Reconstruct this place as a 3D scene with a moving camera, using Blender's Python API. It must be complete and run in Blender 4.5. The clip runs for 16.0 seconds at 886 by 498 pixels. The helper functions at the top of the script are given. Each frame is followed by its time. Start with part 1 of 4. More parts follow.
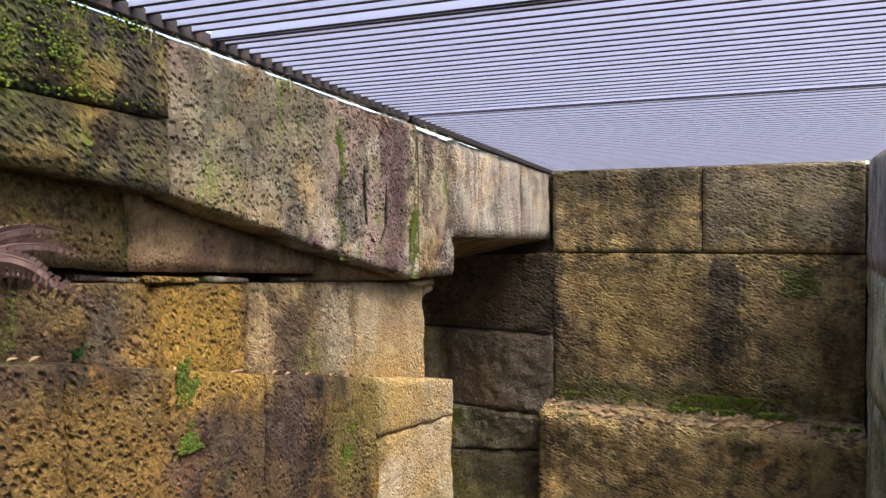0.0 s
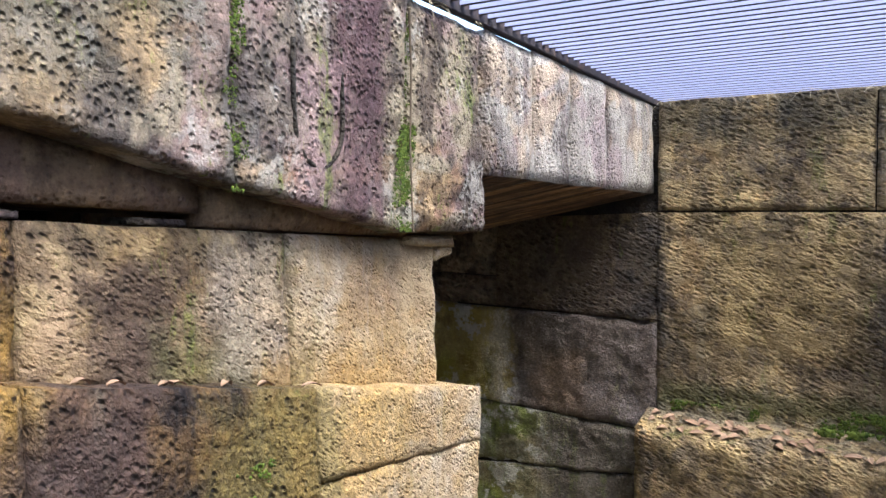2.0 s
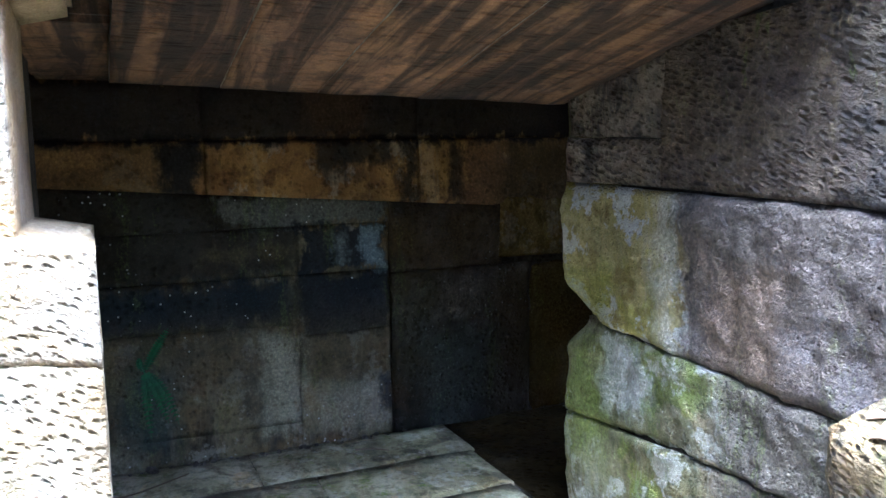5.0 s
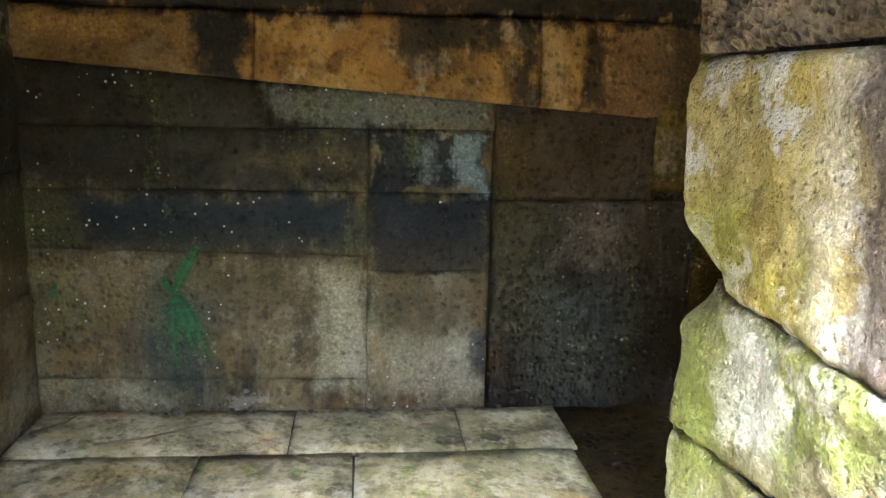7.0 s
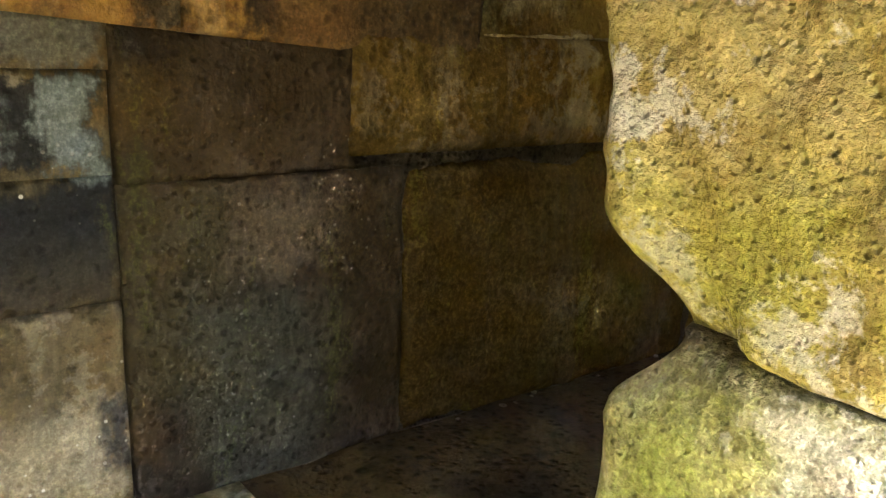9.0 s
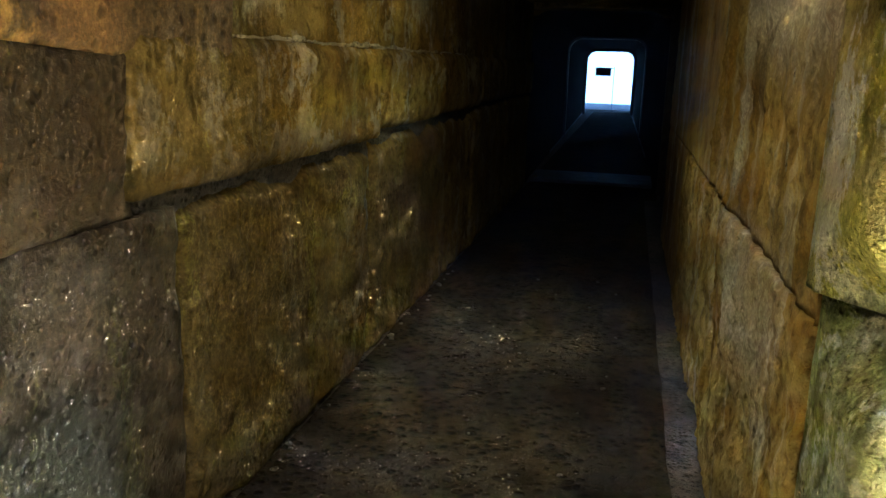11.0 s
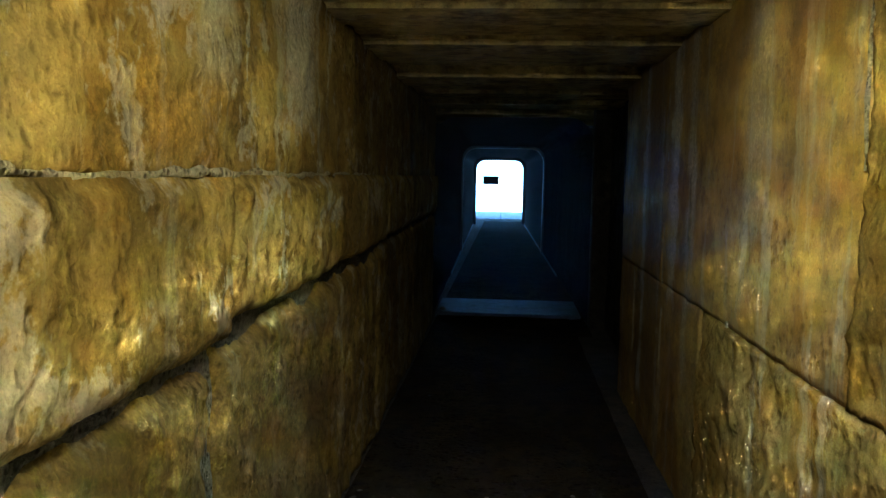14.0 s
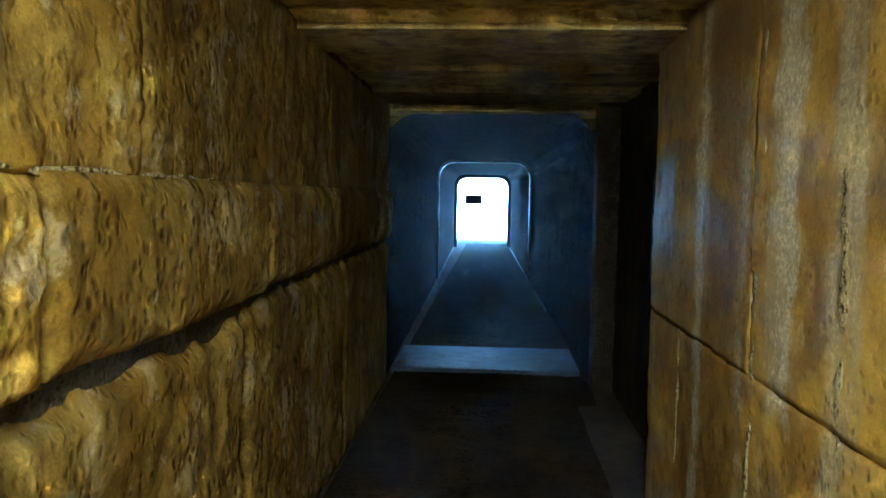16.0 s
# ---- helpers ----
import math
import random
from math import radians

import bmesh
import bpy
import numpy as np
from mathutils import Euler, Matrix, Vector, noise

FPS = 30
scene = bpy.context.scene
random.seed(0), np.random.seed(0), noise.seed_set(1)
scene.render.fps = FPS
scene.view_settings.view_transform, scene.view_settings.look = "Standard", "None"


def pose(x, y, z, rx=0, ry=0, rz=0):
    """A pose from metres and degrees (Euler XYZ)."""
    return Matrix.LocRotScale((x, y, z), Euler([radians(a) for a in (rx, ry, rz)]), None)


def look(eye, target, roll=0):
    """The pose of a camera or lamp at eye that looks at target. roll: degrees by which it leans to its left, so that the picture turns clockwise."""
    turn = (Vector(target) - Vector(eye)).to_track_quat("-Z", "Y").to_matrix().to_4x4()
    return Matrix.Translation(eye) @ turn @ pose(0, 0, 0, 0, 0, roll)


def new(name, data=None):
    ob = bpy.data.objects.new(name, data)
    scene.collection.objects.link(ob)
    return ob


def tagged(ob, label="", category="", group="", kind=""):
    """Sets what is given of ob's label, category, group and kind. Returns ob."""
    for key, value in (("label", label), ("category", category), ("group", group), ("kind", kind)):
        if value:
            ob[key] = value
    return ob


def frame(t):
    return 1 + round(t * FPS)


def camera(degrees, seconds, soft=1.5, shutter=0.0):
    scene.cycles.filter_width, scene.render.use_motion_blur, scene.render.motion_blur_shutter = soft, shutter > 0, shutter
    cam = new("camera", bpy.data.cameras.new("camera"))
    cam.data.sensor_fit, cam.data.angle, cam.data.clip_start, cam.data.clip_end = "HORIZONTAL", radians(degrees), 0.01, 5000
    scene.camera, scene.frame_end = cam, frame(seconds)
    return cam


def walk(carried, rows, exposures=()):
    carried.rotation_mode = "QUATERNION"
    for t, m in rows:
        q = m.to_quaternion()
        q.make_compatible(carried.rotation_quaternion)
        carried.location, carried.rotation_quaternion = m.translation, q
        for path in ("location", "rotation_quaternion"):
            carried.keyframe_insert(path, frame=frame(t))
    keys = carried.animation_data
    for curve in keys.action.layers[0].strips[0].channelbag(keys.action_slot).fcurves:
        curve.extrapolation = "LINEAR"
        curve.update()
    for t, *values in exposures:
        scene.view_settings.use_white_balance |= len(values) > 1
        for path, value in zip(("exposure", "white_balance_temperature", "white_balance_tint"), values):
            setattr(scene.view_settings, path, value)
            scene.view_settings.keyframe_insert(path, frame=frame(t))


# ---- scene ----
cam = camera(56.9, 16.0)
PATH = [
    (0, (-0.01, -0.22, 2.215), (-0.792, 1.619, 2.138), -0.7),
    (0.5, (-0.032, 0.143, 2.168), (-0.848, 1.967, 2.094), -0.6),
    (1, (-0.033, 0.495, 2.149), (-0.89, 2.3, 2.062), -0.5),
    (1.5, (-0.097, 0.816, 2.072), (-1.044, 2.575, 1.968), -0.5),
    (2, (-0.198, 1.136, 2.039), (-1.271, 2.82, 1.919), -0.6),
    (2.5, (-0.211, 1.504, 1.993), (-1.363, 3.133, 1.851), -0.6),
    (3, (-0.187, 1.864, 1.91), (-1.46, 3.396, 1.735), -0.8),
    (3.5, (-0.143, 2.218, 1.862), (-1.556, 3.619, 1.659), -1.2),
    (3.7, (-0.146, 2.377, 1.835), (-1.603, 3.732, 1.623), -1.5),
    (5.8, (-0.288, 3.967, 1.404), (-2.234, 4.346, 1.145), 0.4),
    (6, (-0.402, 4.074, 1.37), (-2.359, 4.385, 1.101), 0.7),
    (6.5, (-0.705, 4.296, 1.345), (-2.666, 4.512, 1.015), 1.1),
    (7, (-1.063, 4.378, 1.329), (-3.019, 4.575, 0.96), 1.3),
    (7.5, (-1.451, 4.361, 1.317), (-3.399, 4.58, 0.92), 1.5),
    (8, (-1.815, 4.311, 1.299), (-3.748, 4.588, 0.865), 1.4),
    (8.5, (-2.123, 4.223, 1.298), (-3.944, 4.903, 0.826), 2.2),
    (9, (-2.301, 4.349, 1.252), (-3.852, 5.524, 0.788), 1.7),
    (9.2, (-2.423, 4.347, 1.274), (-3.855, 5.649, 0.769), 1.6),
    (11.3, (-3.488, 4.017, 1.257), (-3.807, 5.948, 0.844), 1.3),
    (11.5, (-3.545, 4.072, 1.263), (-3.821, 6.012, 0.866), 0.9),
    (12, (-3.643, 4.29, 1.278), (-3.845, 6.248, 0.928), 0.3),
    (12.5, (-3.725, 4.561, 1.306), (-3.891, 6.532, 1.015), 0.1),
    (13, (-3.774, 4.841, 1.327), (-3.927, 6.821, 1.088), 0.1),
    (13.5, (-3.785, 5.18, 1.338), (-3.937, 7.164, 1.134), 0.5),
    (14, (-3.788, 5.59, 1.325), (-3.939, 7.576, 1.147), 1.0),
    (14.5, (-3.78, 6.043, 1.306), (-3.93, 8.032, 1.153), 1.5),
    (15, (-3.736, 6.513, 1.296), (-3.875, 8.504, 1.158), 1.1),
    (15.5, (-3.74, 6.942, 1.298), (-3.866, 8.934, 1.167), 0.8),
    (16, (-3.717, 7.357, 1.292), (-3.836, 9.349, 1.164), 0.9),
]
walk(cam, [(t, look(eye, target, roll)) for t, eye, target, roll in PATH],
     [(0, 2.7, 7100, 8), (1.5, 3.0, 6300, 10), (3.5, 3.35, 4900, 12), (5.8, 5.7, 4500, 6), (6.5, 6.1, 6000, 6), (7.0, 6.5, 6000, 4), (8.0, 7.0, 5600, 0), (8.5, 7.05, 5500, 4), (9.0, 7.0, 7600, 6),
      (11.3, 8.1, 6700, 4), (12.5, 8.5, 6600, 0), (13.5, 9.15, 6500, -4), (14.0, 9.55, 6400, -6), (15.0, 10.8, 6300, -8), (16.0, 12.4, 6600, -6)])

# ---- world and light ----
world = bpy.data.worlds.new("overcast_sky")
scene.world = world
world.use_nodes = True
wn = world.node_tree.nodes
sky = wn.new("ShaderNodeTexSky")
sky.sky_type, sky.sun_disc = "NISHITA", False
sky.sun_elevation, sky.sun_rotation = radians(60), radians(110)
sky.air_density, sky.dust_density = 1.0, 3.0
wn["Background"].inputs["Strength"].default_value = 0.12
world.node_tree.links.new(sky.outputs["Color"], wn["Background"].inputs["Color"])
sun = new("sun", bpy.data.lights.new("sun", "SUN"))
sun.data.energy, sun.data.angle, sun.data.color = 1.45, radians(40), (1.0, 0.97, 0.92)
sun.matrix_world = look((5.2, -1.9, 9.4), (0, 0, 0))

# added fill lamps that brighten the tunnel, in three made-up roof openings
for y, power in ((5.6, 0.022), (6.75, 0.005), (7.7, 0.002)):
    fill_lamp = new("tunnel_fill", bpy.data.lights.new("tunnel_fill", "AREA"))
    fill_lamp.data.shape, fill_lamp.data.size, fill_lamp.data.size_y, fill_lamp.data.energy, fill_lamp.data.color = "RECTANGLE", 0.32, 0.3, power, (1.0, 0.95, 0.82)
    fill_lamp.matrix_world = pose(-3.74, y, 1.96, 60)

# ---- materials ----


class Shader:
    """Short hand for building one node material."""

    def __init__(self, name):
        self.mat = bpy.data.materials.new(name)
        self.mat.use_nodes = True
        self.tree = self.mat.node_tree
        self.bsdf = self.tree.nodes["Principled BSDF"]
        self.where = self.tree.nodes.new("ShaderNodeNewGeometry").outputs["Position"]

    def node(self, kind, **inputs):
        n = self.tree.nodes.new(kind)
        for key, value in inputs.items():
            self.put(n.inputs[key.replace("_", " ")], value)
        return n

    def put(self, socket, value):
        if isinstance(value, bpy.types.NodeSocket):
            self.tree.links.new(value, socket)
        else:
            socket.default_value = value

    def stretched(self, sx, sy, sz):
        n = self.node("ShaderNodeMapping", Vector=self.where)
        n.inputs["Scale"].default_value = (sx, sy, sz)
        return n.outputs["Vector"]

    def noise(self, scale, detail=4.0, rough=0.6, vector=None, distortion=0.0):
        n = self.node("ShaderNodeTexNoise", Vector=vector or self.where, Scale=scale, Detail=detail, Roughness=rough, Distortion=distortion)
        return n.outputs["Fac"]

    def cells(self, scale, vector=None):
        n = self.node("ShaderNodeTexVoronoi", Vector=vector or self.where, Scale=scale)
        return n.outputs["Distance"]

    def step(self, fac, low, high):
        n = self.node("ShaderNodeMapRange", Value=fac)
        n.interpolation_type = "SMOOTHSTEP"
        n.inputs["From Min"].default_value, n.inputs["From Max"].default_value = low, high
        return n.outputs["Result"]

    def math(self, op, a, b):
        n = self.tree.nodes.new("ShaderNodeMath")
        n.operation = op
        self.put(n.inputs[0], a)
        self.put(n.inputs[1], b)
        return n.outputs[0]

    def mix(self, fac, a, b, blend="MIX"):
        n = self.tree.nodes.new("ShaderNodeMix")
        n.data_type, n.blend_type = "RGBA", blend
        self.put(n.inputs[0], fac)
        for slot, value in ((6, a), (7, b)):
            self.put(n.inputs[slot], (*value, 1) if isinstance(value, tuple) else value)
        return n.outputs[2]

    def finish(self, color, rough, height=None, strength=0.6, distance=0.02, specular=0.35):
        self.put(self.bsdf.inputs["Base Color"], color)
        self.put(self.bsdf.inputs["Roughness"], rough)
        self.put(self.bsdf.inputs["Specular IOR Level"], specular)
        if height is not None:
            b = self.node("ShaderNodeBump", Height=height, Strength=strength, Distance=distance)
            self.put(self.bsdf.inputs["Normal"], b.outputs["Normal"])
        return self.mat


def stone(name, light, mid, dark, streak=None, streak_amount=0.0, moss=0.0, soot=0.3, pit=46.0, pit_stretch=(1, 1, 1),
          rough=0.85, relief=0.9, specks=0.0, vary=0.4, wet=0.0, pit_dirt_shade=0.7, third=None, depth=0.03, seed=0.0, lichen=0.0, lumps=0.9, holes=0.40, slant=0.0, stain=0.0, shine=0.35, fuzz=1.0, crumbs=5, stains_and_shade=(), along=1, lichen_from=0.62, bands=None):
    """Weathered sandstone: tones in large blotches, drips, moss, soot and a pitted, tooled face."""
    s = Shader(name)
    plain = s.where
    move = s.node("ShaderNodeMapping", Vector=s.where)
    move.inputs["Location"].default_value = (seed * 7.3, seed * 3.1, seed * 5.7)
    s.where = move.outputs["Vector"]
    rnd = s.node("ShaderNodeObjectInfo").outputs["Random"]
    big = s.noise(1.9, 6, 0.66, distortion=0.6)
    color = s.mix(s.step(big, 0.42, 0.58), mid, light)
    if third:
        color = s.mix(s.math("MULTIPLY", s.step(s.noise(2.7, 5, 0.6, distortion=0.5), 0.5, 0.6), 0.8), color, third)
    color = s.mix(s.math("MULTIPLY", s.step(s.noise(8.0, 6, 0.72), 0.47, 0.62), 0.75), color, dark)
    tone = s.math("ADD", 1.0 - vary / 2, s.math("MULTIPLY", rnd, vary))
    tint = s.node("ShaderNodeCombineColor", Red=tone, Green=tone, Blue=tone).outputs[0]
    color = s.mix(1.0, color, tint, "MULTIPLY")
    runs = s.noise(1.0, 5, 0.65, s.stretched(8, 8, 0.7))
    if streak:
        color = s.mix(s.math("MULTIPLY", s.step(runs, 0.54, 0.64), streak_amount), color, streak)
    if soot:
        sooty = s.math("MULTIPLY", s.step(s.noise(1.0, 6, 0.72, s.stretched(3.1, 3.1, 1.2)), 0.5, 0.62), soot)
        color = s.mix(sooty, color, (0.018, 0.016, 0.018))
    if stain:
        patch = s.math("ADD", s.noise(1.0, 4, 0.6, s.stretched(3.0, 3.0, 1.6), 1.2), s.math("MULTIPLY", s.noise(30.0, 3), 0.08))
        color = s.mix(s.math("MULTIPLY", s.step(patch, 0.57, 0.64), stain), color, s.mix(1.0, color, (0.2, 0.15, 0.18), "MULTIPLY"))
        rust = s.step(s.noise(2.2, 4, 0.6, distortion=0.8), 0.56, 0.63)
        color = s.mix(s.math("MULTIPLY", rust, stain * 0.6), color, s.mix(1.0, color, (1.5, 1.05, 0.55), "MULTIPLY"))
    if lichen:
        crust = s.math("ADD", s.noise(4.5, 6, 0.7), s.math("MULTIPLY", s.noise(40.0, 3), 0.15))
        color = s.mix(s.math("MULTIPLY", s.step(crust, lichen_from, lichen_from + 0.06), lichen), color, (0.6, 0.58, 0.5))
    fine = s.noise(170.0, 3, 0.65)
    grit = s.noise(70.0, 4, 0.7)
    if bands:
        lines = s.noise(1.0, 4, 0.6, s.stretched(0.9, 11, 2), 1.0)
        color = s.mix(s.math("MULTIPLY", s.step(lines, 0.36, 0.6), 0.85), color, bands)
    if stains_and_shade:
        # (u0, u1, z0, z1, colour, strength, softness): ragged stains, bleached areas and painted shade, u along the
        # wall
        flat = s.node("ShaderNodeSeparateXYZ", Vector=plain)
        ragged = s.math("SUBTRACT", s.math("ADD", s.noise(7.0, 5, 0.7), s.math("MULTIPLY", s.noise(1.0, 4, 0.7, s.stretched(14, 14, 3)), 0.6)), 0.8)
        ragged = s.math("MULTIPLY", ragged, 0.26)
        for u0, u1, z0, z1, tone_color, amount, soft in stains_and_shade:
            du = s.math("SUBTRACT", (u1 - u0) / 2, s.math("ABSOLUTE", s.math("SUBTRACT", flat.outputs[along], (u0 + u1) / 2), 0.0))
            dz = s.math("SUBTRACT", (z1 - z0) / 2, s.math("ABSOLUTE", s.math("SUBTRACT", flat.outputs[2], (z0 + z1) / 2), 0.0))
            reach_in = s.math("ADD", s.math("MINIMUM", du, dz), ragged)
            color = s.mix(s.math("MULTIPLY", s.step(reach_in, -soft, soft), amount), color, s.mix(0.35, tone_color, s.mix(1.0, tone_color, s.mix(s.step(grit, 0.35, 0.65), (0.3, 0.3, 0.3), (1.9, 1.9, 1.9)), "MULTIPLY")))
    if moss:
        green = s.noise(1.0, 6, 0.75, s.stretched(4.3, 4.3, 1.0))
        mask = s.math("MULTIPLY", s.step(s.math("ADD", green, s.math("MULTIPLY", grit, 0.2)), 0.66, 0.74), moss)
        color = s.mix(mask, color, s.mix(s.step(grit, 0.4, 0.6), (0.06, 0.09, 0.012), (0.16, 0.2, 0.03)))
    if specks:
        dots = s.node("ShaderNodeTexVoronoi", Vector=s.where, Scale=24.0).outputs["Distance"]
        where = s.math("MULTIPLY", s.step(dots, 0.15, 0.09), s.step(s.noise(3.0, 3), 0.5, 0.6))
        color = s.mix(s.math("MULTIPLY", where, specks), color, (0.8, 0.8, 0.75))
    axes = s.node("ShaderNodeSeparateXYZ", Vector=s.where)
    lean = s.math("ADD", axes.outputs[2], s.math("MULTIPLY", s.math("ADD", axes.outputs[0], axes.outputs[1]), slant))
    tilt = s.node("ShaderNodeCombineXYZ", X=s.math("MULTIPLY", axes.outputs[0], pit_stretch[0]), Y=s.math("MULTIPLY", axes.outputs[1], pit_stretch[1]), Z=s.math("MULTIPLY", lean, pit_stretch[2]))
    grain = tilt.outputs[0]
    bent = s.node("ShaderNodeVectorMath")
    bent.operation = "ADD"
    nudge = s.node("ShaderNodeVectorMath")
    nudge.operation = "SCALE"
    s.put(nudge.inputs[0], s.node("ShaderNodeTexNoise", Vector=grain, Scale=pit * 0.9, Detail=3.0).outputs["Color"])
    s.put(nudge.inputs["Scale"], 0.45 / pit)
    s.put(bent.inputs[0], grain)
    s.put(bent.inputs[1], nudge.outputs[0])
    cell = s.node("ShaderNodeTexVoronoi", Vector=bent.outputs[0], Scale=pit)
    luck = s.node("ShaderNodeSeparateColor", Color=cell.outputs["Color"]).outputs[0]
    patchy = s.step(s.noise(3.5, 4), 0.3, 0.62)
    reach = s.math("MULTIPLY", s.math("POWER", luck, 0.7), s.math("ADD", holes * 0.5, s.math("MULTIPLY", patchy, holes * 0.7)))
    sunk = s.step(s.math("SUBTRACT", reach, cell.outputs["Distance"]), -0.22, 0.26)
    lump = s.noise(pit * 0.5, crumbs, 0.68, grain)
    # pits are darkened in colour too: dirt plus painted shade in the hollows
    color = s.mix(s.math("MULTIPLY", sunk, pit_dirt_shade), color, s.mix(1.0, color, (0.28, 0.25, 0.24), "MULTIPLY"))
    color = s.mix(s.math("MULTIPLY", s.step(fine, 0.45, 0.7), 0.45), color, s.mix(1.0, color, (0.45, 0.42, 0.4), "MULTIPLY"))
    color = s.mix(s.math("MULTIPLY", s.step(grit, 0.52, 0.68), 0.4), color, s.mix(1.0, color, (1.7, 1.65, 1.6), "MULTIPLY"))
    height = s.math("SUBTRACT", s.math("MULTIPLY", lump, lumps), s.math("MULTIPLY", sunk, 0.8))
    height = s.math("ADD", height, s.math("ADD", s.math("MULTIPLY", fine, 0.14 * fuzz), s.math("MULTIPLY", grit, 0.3 * fuzz)))
    gloss = rough
    if wet:
        gloss = s.math("SUBTRACT", rough, s.math("MULTIPLY", s.step(s.noise(2.3, 4), 0.42, 0.66), wet))
    return s.finish(color, gloss, height, relief, depth, shine)


MOSSCAP = stone("mossy_blackened_sandstone", (0.24, 0.19, 0.06), (0.11, 0.09, 0.04), (0.035, 0.03, 0.018), (0.26, 0.23, 0.14), 0.25, moss=0.95, soot=0.85, pit=50, pit_stretch=(0.85, 0.85, 1.15), slant=0.4, third=(0.16, 0.13, 0.03), pit_dirt_shade=0.55, depth=0.04, lumps=1.2, holes=0.5, stain=0.85, stains_and_shade=((1.0, 1.2, 2.4, 2.8, (0.012, 0.014, 0.008), 0.85, 0.06), (0.5, 1.05, 2.45, 2.8, (0.09, 0.11, 0.02), 0.6, 0.08)))
LINTEL = stone("pitted_grey_sandstone", (0.35, 0.29, 0.19), (0.205, 0.165, 0.125), (0.075, 0.058, 0.048), (0.42, 0.4, 0.36), 0.35, moss=0.7, soot=0.7, pit=58, pit_stretch=(1.0, 1.0, 1.0), slant=0.1, third=(0.27, 0.18, 0.16), pit_dirt_shade=0.5, lichen=0.35, depth=0.022, lumps=0.9, holes=0.42, stain=0.75, stains_and_shade=((2.74, 2.92, 2.0, 2.6, (0.1, 0.055, 0.06), 0.8, 0.04), (2.58, 2.74, 2.0, 2.35, (0.34, 0.23, 0.22), 0.6, 0.05), (1.5, 2.0, 2.1, 2.36, (0.3, 0.2, 0.09), 0.5, 0.08), (1.5, 2.35, 2.3, 2.7, (0.085, 0.08, 0.05), 0.6, 0.14)))
OCHRE = stone("ochre_sandstone", (0.4, 0.24, 0.06), (0.165, 0.098, 0.04), (0.045, 0.029, 0.02), (0.34, 0.29, 0.2), 0.3, moss=0.5, soot=0.9, pit=48, slant=0.3, third=(0.12, 0.072, 0.06), relief=1.0, depth=0.045, pit_dirt_shade=0.45, lumps=1.4, holes=0.4, stain=0.8, stains_and_shade=((0.3, 1.3, 1.0, 1.78, (0.1, 0.06, 0.025), 0.6, 0.15), (0.6, 1.5, 1.95, 2.4, (0.2, 0.135, 0.05), 0.7, 0.1), (0.3, 1.1, 1.7, 2.1, (0.1, 0.06, 0.035), 0.7, 0.1), (1.32, 1.4, 1.7, 2.0, (0.06, 0.055, 0.055), 0.7, 0.04), (1.5, 1.9, 1.7, 2.05, (0.42, 0.25, 0.05), 0.75, 0.08), (2.12, 2.3, 1.68, 1.98, (0.07, 0.045, 0.035), 0.85, 0.05), (1.62, 2.1, 1.2, 1.66, (0.085, 0.055, 0.045), 0.75, 0.06), (1.0, 1.45, 1.3, 1.8, (0.4, 0.24, 0.06), 0.5, 0.1), (2.3, 2.7, 1.2, 1.6, (0.22, 0.17, 0.05), 0.7, 0.08)))
BUFF = stone("buff_sandstone", (0.55, 0.46, 0.33), (0.5, 0.38, 0.22), (0.40, 0.29, 0.165), (0.6, 0.54, 0.44), 0.4, moss=0.2, soot=0.12, pit=66, pit_stretch=(0.85, 0.85, 1.15), slant=0.4, third=(0.5, 0.34, 0.15), vary=0.15, pit_dirt_shade=0.18, lumps=1.3, holes=0.32, depth=0.027, stain=0.12, stains_and_shade=((2.62, 3.02, 1.2, 1.58, (0.46, 0.3, 0.1), 0.8, 0.1), (2.6, 2.72, 1.2, 1.6, (0.22, 0.18, 0.07), 0.7, 0.05), (2.9, 3.1, 1.7, 1.84, (0.33, 0.22, 0.14), 0.5, 0.06)))
PALE = stone("pale_beam_sandstone", (0.45, 0.41, 0.345), (0.34, 0.305, 0.26), (0.19, 0.165, 0.145), (0.54, 0.5, 0.43), 0.5, moss=0.35, soot=0.45, pit=60, relief=0.8, pit_dirt_shade=0.3, vary=0.2, lumps=0.9, holes=0.36, third=(0.33, 0.25, 0.24), stain=0.5)
SOFFIT = stone("banded_soffit_sandstone", (0.4, 0.22, 0.11), (0.27, 0.15, 0.09), (0.1, 0.065, 0.05), (0.42, 0.26, 0.16), 0.5, soot=0.3, pit=22, pit_stretch=(2.2, 0.5, 1), relief=0.7, pit_dirt_shade=0.5, bands=(0.03, 0.024, 0.024))
